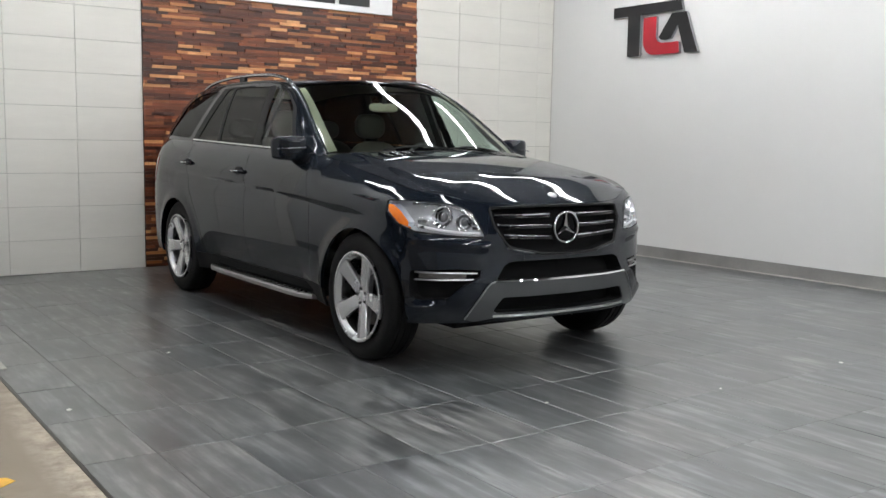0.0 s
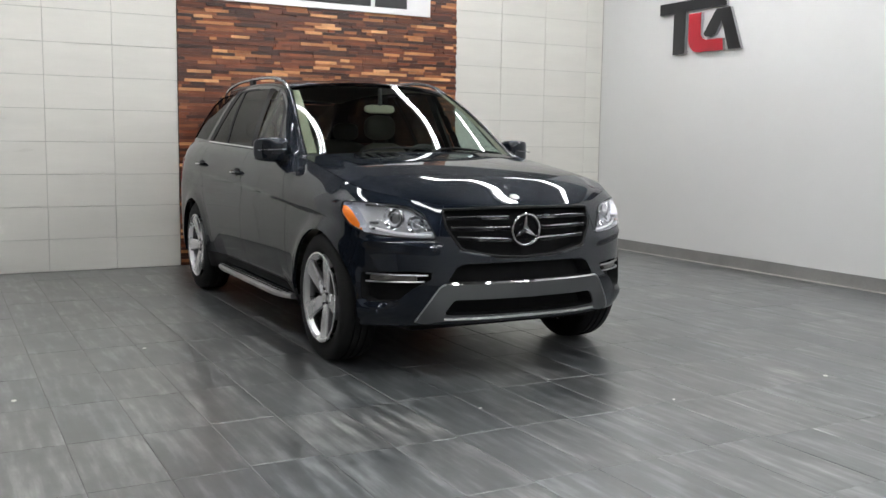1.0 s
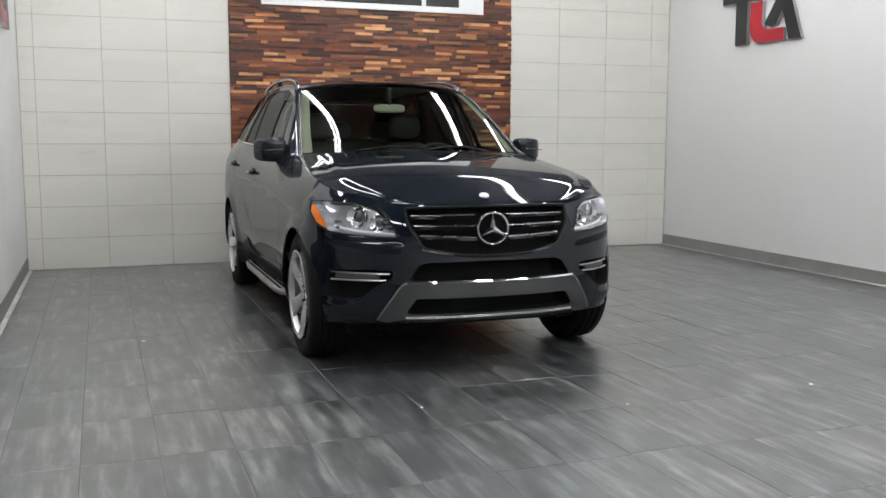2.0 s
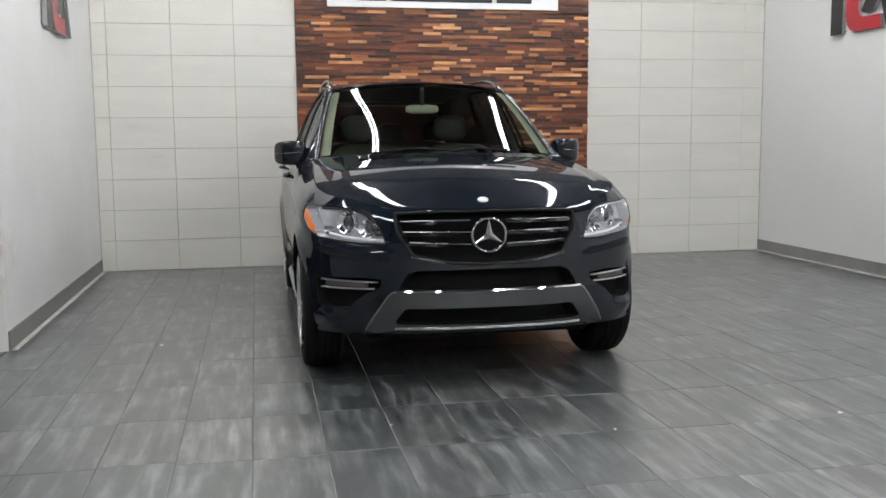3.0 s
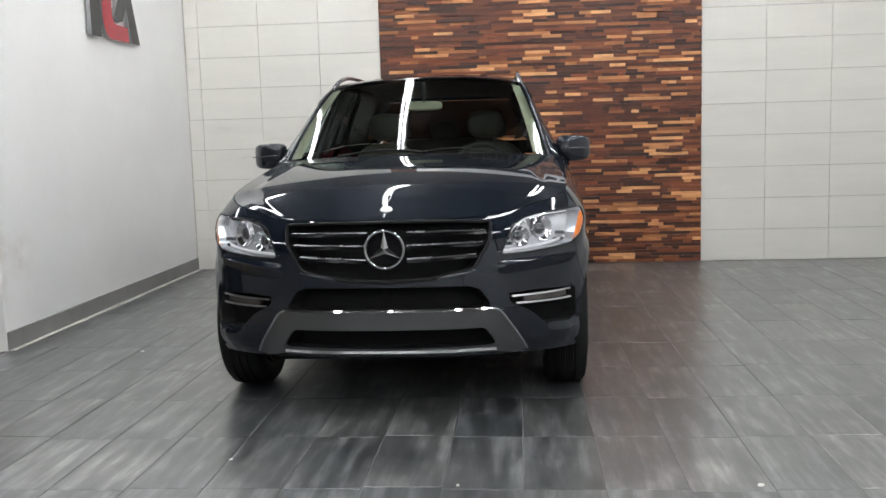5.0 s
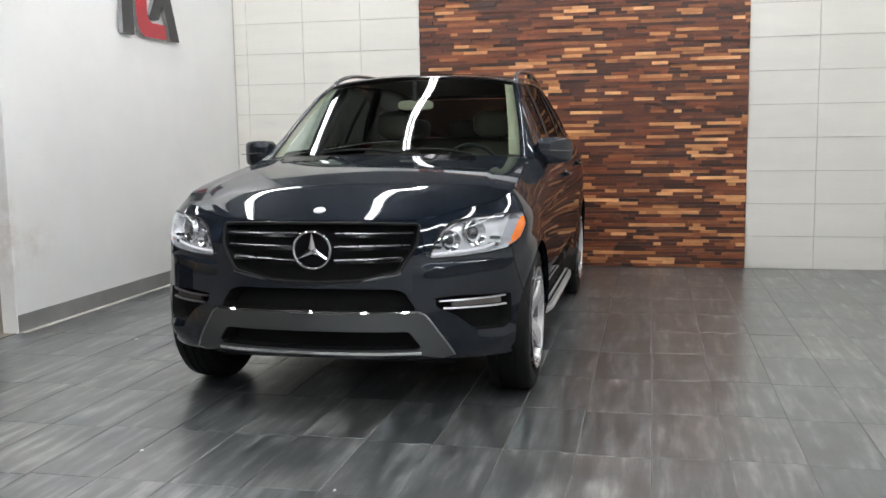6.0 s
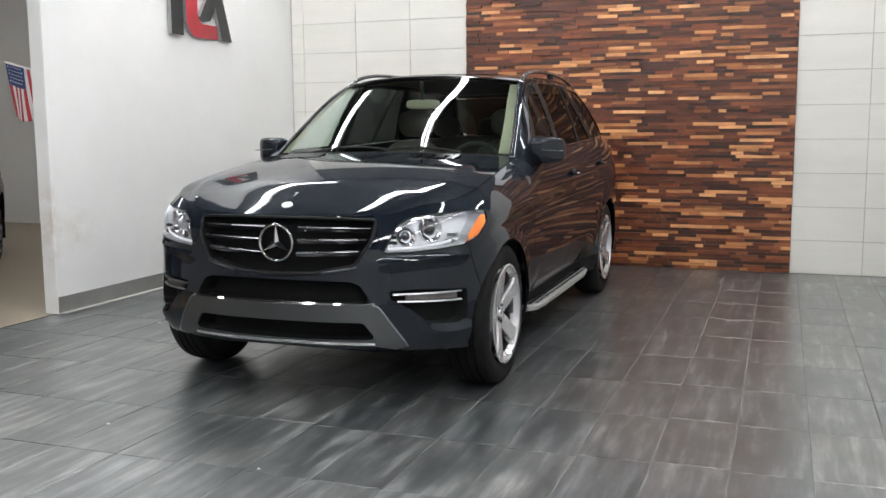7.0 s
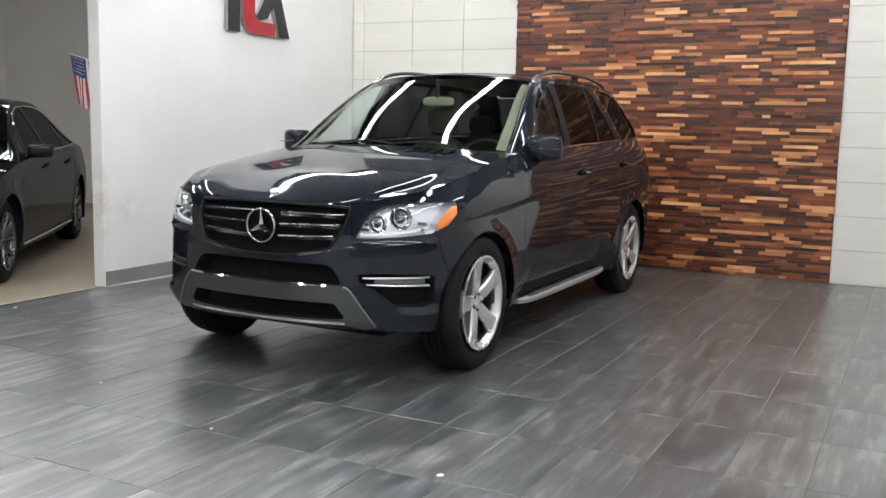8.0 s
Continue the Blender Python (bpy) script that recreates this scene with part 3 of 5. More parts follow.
def slat(rows, thickness):
    """A solid bar from rows of (front top, front bottom, back bottom, back top)."""
    bm = bmesh.new()
    loops = [[bm.verts.new(p) for p in row] for row in rows]
    n = len(loops[0])
    for a, b in zip(loops, loops[1:]):
        for k in range(n):
            bm.faces.new((a[k], a[(k + 1) % n], b[(k + 1) % n], b[k]))
    bm.faces.new(loops[0][::-1])
    bm.faces.new(loops[-1])
    return bm


def bar(u0, u1, z0, z1, h, out, deep, n=16):
    """A bar laid on the skin from run u0 to u1, its height going from z0 to z1."""
    rows = []
    for t in np.linspace(0, 1, n):
        u, z = u0 + (u1 - u0) * t, z0 + (z1 - z0) * t
        rows.append((shell(u, z + h / 2, out + 0.004), shell(u, z - h / 2, out), shell(u, z - h / 2, out + deep), shell(u, z + h / 2, out + deep)))
    return slat(rows, h)


regions = []
for nm, poly in (("arch_front", ARCH_F), ("arch_rear", ARCH_R)):
    regions += both(nm, poly)
regions += [("grille_recess", GRILLE), ("intake", INTAKE), ("low_intake", LOW_INTAKE), ("skid_trim", SKID)]
for nm, poly in (("fog_recess", FOG), ("amber", AMBER), ("lamp", LAMP)):
    regions += both(nm, poly)
regions += [("front_bumper", BUMPER)]
for nm, poly in (("sill", SILL), ("door_front", DOOR_F), ("door_rear", DOOR_R), ("tail_lamp", TAIL_LAMP), ("bumper_rear", BUMPER_R), ("tailgate", TAILGATE)):
    regions += both(nm, poly)
FENDER = [(0, 0.05), (uy(0.62), 0.05), (uy(0.62), 0.80), (uy(0.66), 1.10), (uy(0.82), 1.4), (0, 1.4)]
regions += both("fender", FENDER) + [("quarter_r", [(-U_END - 1, 0), (-0.01, 0), (-0.01, 1.5), (-U_END - 1, 1.5)])]

ncol, nrow = 560, 46
uu = np.linspace(-U_END, U_END, ncol + 1)
zz = low_z(np.abs(uu))[:, None] + (top_z(np.abs(uu)) - low_z(np.abs(uu)))[:, None] * np.linspace(0, 1, nrow + 1)[None]
skin = Skin(np.repeat(uu[:, None], nrow + 1, 1), zz, regions, "quarter_l", shell)

suv = thing("suv", "dark grey metallic sport utility vehicle parked on grey tiles", "car", pose(4.4914, 4.9405, 0))
GAP_P = 0.0022
bumper = part("front_bumper", skin.panel("front_bumper", 0, GAP_P, 0.02), M_PAINT, suv, smooth=True)
part("grille_recess", skin.panel("grille_recess", 0.085, walls=True), M_VOID, suv, "black grille recess", True)
part("air_intake", skin.panel("intake", 0.11, walls=True), M_VOID, suv, "black upper air intake", True)
part("air_intake", skin.panel("low_intake", 0.11, walls=True), M_VOID, suv, "black lower air intake", True)
part("skid_trim", skin.panel("skid_trim", -0.010, 0.001, 0.03), M_SATIN, suv, "satin silver bumper trim", True)
for s in ("_l", "_r"):
    part("fog_recess", skin.panel("fog_recess" + s, 0.075, walls=True), M_VOID, suv, "black fog lamp opening", True)
    part("fender", skin.panel("fender" + s, 0, GAP_P, 0.02), M_PAINT, suv, smooth=True)
    door_f = part("front_door", skin.panel("door_front" + s, 0, GAP_P, 0.02), M_PAINT, suv, smooth=True)
    door_r = part("rear_door", skin.panel("door_rear" + s, 0, GAP_P, 0.02), M_PAINT, suv, smooth=True)
    part("sill", skin.panel("sill" + s, 0.004, 0, 0.02), M_PLASTIC, suv, "black sill", True)
    for piece in islands(skin.panel("quarter" + s, 0, GAP_P, 0.02)):
        part("quarter_panel", piece, M_PAINT, suv, smooth=True)
    part("rear_bumper", skin.panel("bumper_rear" + s, 0, 0.0, 0.02), M_PAINT, suv, smooth=True)
    part("tailgate", skin.panel("tailgate" + s, 0, 0.0, 0.02), M_PAINT, suv, smooth=True)
    part("tail_lamp", skin.panel("tail_lamp" + s, -0.003, GAP_P, 0.02), M_REDLENS, suv, "red tail lamp", True)
    sg = 1.0 if s == "_l" else -1.0
    headlamp = part("headlamp", skin.panel("lamp" + s, 0.055, walls=True), M_REFLECT, suv, "clear headlamp with silver reflector", True)
    part("lens", skin.panel("lamp" + s, 0.001, 0.0012), M_LENS, headlamp, "clear lens", True)
    part("amber_marker", skin.panel("amber" + s, 0.0, 0.0015, 0.02), M_AMBER, headlamp, "orange side marker", True)
    for uc, zc, r in ((ux(0.775), 0.893, 0.062), (ux(0.665), 0.862, 0.050)):
        c = shell(sg * uc, zc, 0.040)
        way = (shell(sg * uc, zc, 0.0) - c).normalized()
        turn = way.to_track_quat("Z", "Y").to_matrix().to_4x4()
        bm = bmesh.new()
        rings = [[bm.verts.new((rr * math.cos(t), rr * math.sin(t), hh)) for t in np.linspace(0, 2 * math.pi, 32, endpoint=False)] for rr, hh in ((r, -0.012), (r * 1.04, 0.010), (r * 0.98, 0.018), (r * 0.90, 0.014), (r * 0.72, -0.004), (r * 0.60, -0.008))]
        for p, q in zip(rings, rings[1:]):
            for k in range(32):
                bm.faces.new((p[k], p[(k + 1) % 32], q[(k + 1) % 32], q[k]))
        bm.transform(Matrix.Translation(c) @ turn)
        part("lamp_ring", bm, M_CHROME, headlamp, "chrome lamp bowl", True)
        bm = bmesh.new()
        bmesh.ops.create_uvsphere(bm, u_segments=24, v_segments=12, radius=r * (0.52 if r > 0.055 else 0.46))
        bm.transform(Matrix.Translation(c - way * 0.006) @ turn @ Matrix.Diagonal((1, 1, 0.6, 1)))
        part("projector", bm, M_SLAT, headlamp, "round projector", True)
    for a, z in ((0.575, 0.825), (0.60, 0.850), (0.845, 0.860), (0.835, 0.830)):
        c0, c1 = shell(sg * ux(a), z, 0.050), shell(sg * (ux(a) + 0.05), z + 0.012, 0.030)
        part("lamp_bezel", box(tuple(min(p, q) - 0.002 for p, q in zip(c0, c1)), tuple(max(p, q) + 0.002 for p, q in zip(c0, c1)), 0.003), M_SLAT, headlamp, "dark step inside the lamp")
    rim_pts = [shell(sg * u, z, -0.001) for u, z in LAMP]
    part("lamp_seal", tube(rim_pts + rim_pts[:2], 0.0038, 6), M_PLASTIC, headlamp, "thin black seal round the lamp", True)
    pts = [shell(sg * u, z, 0.030) for u, z in catmull([(ux(0.575), 0.802), (ux(0.68), 0.808), (ux(0.79), 0.822), (uy(-0.47), 0.845)], 6)]
    part("light_bar", tube(pts, 0.007, 8), M_LAMPBODY, headlamp, "white light guide", True)
    pts = [shell(sg * u, z, 0.022) for u, z in catmull([(ux(0.605), 0.880), (ux(0.70), 0.940), (ux(0.80), 0.958), (uy(-0.42), 0.966)], 6)]
    part("lamp_brow", tube(pts, 0.010, 8), M_CHROME, headlamp, "chrome brow", True)


# grille slats, frame and emblem
for z, half, drop in ((0.902, 0.500, 0.0), (0.845, 0.480, 0.004), (0.787, 0.440, 0.010)):
    for sg in (1, -1):
        blade = part("grille_slat", bar(sg * ux(0.10), sg * ux(half), z - 0.008 - drop, z - 0.008 + drop * 0.5, 0.017, 0.012, 0.030), M_GLOSS, suv, "gloss black grille slat", True)
        part("slat_edge", bar(sg * ux(0.10), sg * ux(half - 0.008), z + 0.002 - drop, z + 0.002 + drop * 0.5, 0.0055, 0.006, 0.02), M_SLAT, blade, "thin dull silver edge", True)
frame_pts = [shell(u, z, -0.002) for u, z in GRILLE]
part("grille_frame", tube(frame_pts + frame_pts[:2], 0.008, 8), M_PLASTIC, suv, "black grille frame", True)
lip = [(u, 0.676 + 0.045 * (abs(u) / ux(0.42)) ** 2) for u in np.linspace(-ux(0.42), ux(0.42), 31)]
part("grille_lip", tube([shell(u, z, -0.001) for u, z in lip], 0.006, 8), M_SATIN, suv, "thin silver line under the grille", True)
c = shell(0, 0.828, 0.0)
bm = bmesh.new()
N, R0, R1 = 48, 0.089, 0.0070
for i in range(N):
    for k in range(10):
        a, b = 2 * math.pi * i / N, 2 * math.pi * k / 10
        bm.verts.new((c.x + (R0 + R1 * math.cos(b)) * math.cos(a), c.y - 0.012 + R1 * math.sin(b) * 1.1, c.z + (R0 + R1 * math.cos(b)) * math.sin(a)))
bm.verts.ensure_lookup_table()
for i in range(N):
    for k in range(10):
        bm.faces.new([bm.verts[q] for q in (i * 10 + k, ((i + 1) % N) * 10 + k, ((i + 1) % N) * 10 + (k + 1) % 10, i * 10 + (k + 1) % 10)])
emblem_ring = part("emblem_ring", bm, M_EMBLEM, suv, "chrome ring on the grille", True)
for a in (90, 210, 330):
    w = radians(a)
    d, e = Vector((math.cos(w), 0, math.sin(w))), Vector((-math.sin(w), 0, math.cos(w)))
    o = Vector((c.x, c.y - 0.012, c.z))
    bm = bmesh.new()
    tip, l, r = o + d * 0.088, o + e * 0.021 - d * 0.012, o - e * 0.021 - d * 0.012
    front, back = o + Vector((0, -0.016, 0)), o + Vector((0, 0.008, 0))
    vs = [bm.verts.new(p) for p in (tip, l, r, front, back)]
    for q in ((0, 1, 3), (0, 3, 2), (0, 4, 1), (0, 2, 4), (1, 4, 3), (2, 3, 4)):
        bm.faces.new([vs[k] for k in q])
    part("emblem_blade", bm, M_EMBLEM, emblem_ring)
bm = bmesh.new()
bmesh.ops.create_cone(bm, cap_ends=True, segments=36, radius1=0.082, radius2=0.082, depth=0.02)
bm.transform(Matrix.Translation((c.x, c.y + 0.012, c.z)) @ Matrix.Rotation(radians(90), 4, "X"))
part("emblem_plate", bm, M_GLOSS, emblem_ring, "black plate behind the ring")

# chrome strips of the fog openings, bumper brightwork
for sg in (1, -1):
    u0, u1 = ux(0.56), uy(-0.47)
    part("fog_strip", bar(sg * (u0 + 0.03), sg * u1, 0.588, 0.592, 0.008, 0.006, 0.012), M_BRIGHT, suv, "chrome fog strip", True)
    part("fog_strip", bar(sg * (u0 + 0.05), sg * u1, 0.553, 0.549, 0.008, 0.006, 0.012), M_BRIGHT, suv, "chrome fog strip", True)
    side = [(ux(0.490), 0.540), (ux(0.523), 0.520), (ux(0.580), 0.430), (ux(0.648), 0.322)]
    part("skid_edge", tube([shell(sg * u, z, -0.012) for u, z in catmull(side, 6)], 0.0045, 6), M_BRIGHT, suv, "bright side edge of the bumper trim", True)
    part("fog_lamp", bar(sg * (u0 + 0.10), sg * (u1 - 0.02), 0.571, 0.570, 0.026, 0.022, 0.02), M_DISC, suv, "narrow running lamp between chrome strips", True)
part("skid_edge", bar(-ux(0.50), ux(0.50), 0.543, 0.543, 0.010, -0.014, 0.02, 40), M_CHROME, suv, "bright upper edge of the bumper trim", True)
part("skid_edge", bar(-ux(0.50), ux(0.50), 0.336, 0.336, 0.014, -0.016, 0.02, 40), M_CHROME, suv, "bright lower edge of the bumper trim", True)


def patch(fn, na, nb):
    bm = bmesh.new()
    vs = [[bm.verts.new(fn(i / na, j / nb)) for j in range(nb + 1)] for i in range(na + 1)]
    for i in range(na):
        for j in range(nb):
            bm.faces.new((vs[i][j], vs[i + 1][j], vs[i + 1][j + 1], vs[i][j + 1]))
    bmesh.ops.remove_doubles(bm, verts=bm.verts, dist=0.00005)
    return bm


def edge_at(u, gap=0.0):
    return shell(u, float(top_z(abs(u))) - 0.0005)


# bonnet
U_C, U_A = ux(0.525), uy(0.66)
mid_y = smooth_interp((0, 1), (float(shell(0, 0.962).y), 0.44))


def mid_z(y):
    """The bonnet's height along its middle, rounded at the nose and nearly straight behind."""
    t = min(1.0, max(0.0, (y + 0.745) / 1.185))
    return 0.962 + 0.050 * (1 - (1 - t) ** 8) + 0.213 * (1.5 * t - 0.5 * t * t)




def bonnet(s, r):
    """s: from one flank to the other, -1 to 1; r: from the nose to the cowl."""
    a, sg = abs(s), (1 if s >= 0 else -1)
    e = edge_at(U_C + r * (U_A - U_C))
    yc = float(mid_y(r))
    zc = float(mid_z(yc))

    def base(a):
        z = zc + (e.z - zc) * a**2.0
        z += 0.004 * (a * a - a**6)
        return Vector((e.x * a, yc + (e.y - yc) * a**2.2, z))

    p = base(a)
    f = edge_at(U_C * a)
    e0 = edge_at(U_C)
    y0 = float(mid_y(0.0))
    z0 = float(mid_z(y0))
    b0 = Vector((e0.x * a, y0 + (e0.y - y0) * a**2.2, z0 + (e0.z - z0) * a**2.0))
    p = p + (f - b0) * (1 - r) ** 4
    # the raised middle with a crease on either side
    sc = 0.92 - 0.12 * r
    t = min(1.0, max(0.0, (a - sc + 0.05) / 0.08))
    p.z += 0.008 * (1 - t * t * (3 - 2 * t)) * min(1.0, r / 0.30)
    p.x *= sg
    return p


hood = part("bonnet", patch(lambda i, j: bonnet(-0.996 + 1.992 * i, 0.002 + 0.994 * j**1.7), 144, 60), M_PAINT, suv, smooth=True)
bm = bmesh.new()
bmesh.ops.create_cone(bm, cap_ends=True, segments=32, radius1=0.030, radius2=0.027, depth=0.006)
nose = bonnet(0, 0.075)
bm.transform(Matrix.Translation(nose + Vector((0, -0.001, 0.004))) @ Matrix.Rotation(radians(24), 4, "X"))
# lamp-housing white puts the glint on the chrome badge into its colour
part("bonnet_badge", bm, M_LAMPBODY, hood, "small round chrome badge, its glint painted as white")
for sg in (1, -1):
    bm = bmesh.new()
    for k in range(4):
        a = sg * (0.34 + 0.085 * k)
        p, q = bonnet(a, 0.84), bonnet(a + sg * 0.074, 0.925)
        add_prism(bm, [(p.y, p.z - 0.006), (q.y, q.z - 0.006), (q.y, q.z + 0.013), (p.y, p.z + 0.001)], lambda b, c, d, p=p: Vector((p.x + sg * d, b, c)), abs(q.x - p.x))
    part("bonnet_vent", bm, M_GLOSS, hood, "black slotted bonnet vent")

# upper edge of the cabin: windscreen pillar, roof side, tail pillar
up_x = smooth_interp((0.66, 0.95, 1.20, 1.45, 1.7, 2.2, 2.8, 3.2, 3.45, 3.62, 3.76, 3.86), (0.800, 0.745, 0.688, 0.636, 0.622, 0.617, 0.603, 0.588, 0.582, 0.612, 0.655, 0.610))
up_z = smooth_interp((0.66, 0.95, 1.20, 1.45, 1.7, 2.2, 2.8, 3.2, 3.45, 3.62, 3.76, 3.86), (1.183, 1.372, 1.530, 1.648, 1.688, 1.706, 1.698, 1.668, 1.628, 1.53, 1.39, 1.27))


def upper(y, sg=1):
    return Vector((sg * float(up_x(y)) * WIDEN * 1.025, y, float(up_z(y))))


def flank(y, w, sink=0.0):
    """The cabin's side, w from the beltline (0) to the roof edge (1); negative w selects the right flank."""
    sg = 1 if w >= 0 else -1
    a = abs(w) - 1e-3
    lo, hi = edge_at(uy(y)), upper(y)
    p = lo.lerp(hi, a)
    p.x += 0.055 * a * (1 - a) * 1.2 - sink
    return Vector((sg * p.x, p.y, p.z))


ys = np.r_[np.linspace(0.661, 1.5, 44), np.linspace(1.5, 3.83, 80)[1:]]
for sg, side in ((1, "l"), (-1, "r")):
    def rel(pts):
        """Outlines given as (y, z) turned into (y, w)."""
        out = []
        for y, z in pts:
            lo, hi = edge_at(uy(y)).z, float(up_z(y))
            out.append((y, 1e-3 + (z - lo) / (hi - lo)))
        return out

    GF = rounded(rel([(0.94, 1.228), (1.53, 1.247), (1.63, 1.632), (1.50, 1.622), (1.25, 1.500)]), 0.03)
    GR = rounded(rel([(1.64, 1.250), (2.27, 1.262), (2.38, 1.655), (1.75, 1.648)]), 0.025)
    GS = rounded(rel([(2.31, 1.263), (2.74, 1.270), (2.52, 1.652), (2.42, 1.655)]), 0.02)
    GQ = rounded(rel([(2.92, 1.285), (3.56, 1.300), (3.38, 1.560), (3.20, 1.628), (2.70, 1.645)]), 0.03)
    DF = rounded(rel([(0.86, 1.226), (1.585, 1.248), (1.69, 1.650), (1.52, 1.640), (1.20, 1.495)]), 0.02)
    DR = rounded(rel([(1.585, 1.248), (2.84, 1.272), (2.62, 1.664), (1.69, 1.650)]), 0.02)
    BP = rel([(1.54, 1.246), (1.63, 1.248), (1.74, 1.66), (1.64, 1.65)])
    ww = np.linspace(1e-3, 1.0 + 1e-3, 25)
    cab = Skin(np.repeat(ys[:, None], 25, 1), np.repeat(ww[None], len(ys), 0), [("pane_front", GF), ("pane_rear", GR), ("pane_small", GS), ("pane_quarter", GQ), ("b_post", BP), ("door_frame", DF), ("door_frame_rear", DR)], "cabin_frame", lambda y, w, sink, sg=sg: flank(y, w * sg, sink))
    part("cabin_frame", cab.panel("cabin_frame", 0, 0, 0.012), M_PAINT, suv, smooth=True)
    for nm in ("door_frame", "door_frame_rear"):
        for piece in islands(cab.panel(nm, 0.002, 0, 0.012)):
            part("door_frame", piece, M_PLASTIC, suv, "black window surround", True)
    part("centre_post", cab.panel("b_post", -0.001), M_PLASTIC, suv, "black centre post", True)
    part("window", cab.panel("pane_front", 0.007), M_SIDEGLASS, suv, "clear front side window", True)
    for nm in ("pane_rear", "pane_small", "pane_quarter"):
        part("window", cab.panel(nm, 0.007), M_TINT, suv, "dark tinted rear window", True)
    part("window_trim", tube([flank(y, sg * 0.02, -0.004) for y in np.linspace(0.92, 2.80, 40)], 0.0075, 8), M_CHROME, suv, "chrome strip under the side windows", True)
    part("window_seal", tube([flank(y, sg * 0.975, -0.001) for y in np.linspace(1.25, 2.85, 40)], 0.006, 6), M_GLOSS, suv, "black window seal", True)
    rail = [upper(y, sg) + Vector((-sg * 0.02, 0, h)) for y, h in ((1.42, -0.004), (1.49, 0.012), (1.58, 0.026), (1.70, 0.036), (1.88, 0.043), (2.1, 0.046), (2.4, 0.047), (2.7, 0.045), (2.95, 0.038), (3.08, 0.028), (3.16, 0.014), (3.20, 0.0))]
    rail = [Vector(p) for p in catmull([tuple(p) for p in rail], 5)]
    roof_rail = part("roof_rail", tube(rail, 0.016, 10, 0.85), M_RAIL, suv, "silver roof rail", True)
    p = upper(2.35, sg)
    part("rail_foot", box((p.x - sg * 0.02 - 0.014, 2.30, p.z), (p.x - sg * 0.02 + 0.014, 2.40, p.z + 0.048), 0.006), M_PLASTIC, roof_rail)

wind_y = smooth_interp((0, 0.5, 1), (0.49, 0.915, 1.365))
wind_z = smooth_interp((0, 0.5, 1), (1.222, 1.486, 1.702))


def windscreen(s, r, sink=0.0):
    a, sg = abs(s), (1 if s >= 0 else -1)
    e = upper(0.665 + r * 0.785)
    yc, zc = float(wind_y(r)), float(wind_z(r))
    k = a * a * (0.75 + 0.25 * a * a)
    return Vector((sg * e.x * a, yc + (e.y - yc) * k + sink, zc + (e.z - zc) * k))


part("windscreen", patch(lambda i, j: windscreen(-0.955 + 1.91 * i, 0.035 + 0.945 * j), 40, 24), M_WINDSHIELD, suv, "clear windscreen", True)
for sg in (1, -1):
    part("windscreen_pillar", patch(lambda i, j, sg=sg: windscreen(sg * (0.952 + 0.048 * i), j, -0.002 - 0.014 * math.sin(i * 3.14)), 8, 24), M_PAINT, suv, smooth=True)
    part("windscreen_seal", tube([windscreen(sg * 0.953, j, -0.003) for j in np.linspace(0.03, 0.98, 24)], 0.005, 6), M_GLOSS, suv, "black windscreen seal", True)
    part("pillar_trim", patch(lambda i, j, sg=sg: windscreen(sg * (0.865 + 0.085 * i), 0.05 + 0.86 * j, 0.03), 3, 16), M_LINER, suv, "beige inner pillar trim", True)
part("windscreen_header", patch(lambda i, j: windscreen(-0.955 + 1.91 * i, 0.975 + 0.03 * j, -0.002), 40, 2), M_GLOSS, suv, "black band above the windscreen", True)


def cowl(i, j):
    s = -0.98 + 1.96 * i
    a, b = bonnet(s, 0.985), windscreen(s, 0.045)
    p = a.lerp(b, j)
    p.z -= 0.020 * math.sin(min(1, j * 1.4) * math.pi / 2) * (1 - abs(s) ** 8) * (1 - j * 0.4)
    return p


part("cowl", patch(cowl, 40, 6), M_PLASTIC, suv, "black cowl panel under the windscreen", True)
for x0, x1 in ((-0.55, 0.10), (0.05, 0.62)):
    pts = [windscreen(s, 0.035 + 0.04 * math.sin(t * 3.14), -0.014) for t, s in ((t, x0 + (x1 - x0) * t) for t in np.linspace(0, 1, 14))]
    part("wiper", tube(pts, 0.007, 6), M_PLASTIC, suv, "black wiper at rest", True)

roof_zc = smooth_interp((1.365, 1.6, 2.0, 2.5, 3.0, 3.3, 3.55), (1.702, 1.724, 1.740, 1.743, 1.730, 1.705, 1.665))


def roof(s, r):
    a, sg = abs(s), (1 if s >= 0 else -1)
    ye = 1.45 + r * 2.0
    yc = 1.365 + r * 2.185
    e = upper(ye)
    zc = float(roof_zc(yc))
    k = a**2.4
    return Vector((sg * e.x * a, yc + (ye - yc) * a * a * (0.75 + 0.25 * a * a), zc + (e.z - zc) * k))


part("roof", patch(lambda i, j: roof(-1 + 2 * i, j), 40, 40), M_PAINT, suv, smooth=True)
part("sunroof", patch(lambda i, j: roof(-0.62 + 1.24 * i, 0.10 + 0.5 * j) + Vector((0, 0, 0.002)), 16, 16), M_GLOSS, suv, "black glass roof panel", True)


def backlight(s, r):
    a, sg = abs(s), (1 if s >= 0 else -1)
    e = upper(3.45 + r * 0.40)
    t = edge_at(U_END - 0.02)
    yc, zc = 3.55 + r * (t.y - 3.55), 1.665 + r * (t.z - 1.665)
    k = a**2.2
    return Vector((sg * e.x * a, yc + (e.y - yc) * k, zc + (e.z - zc) * k))


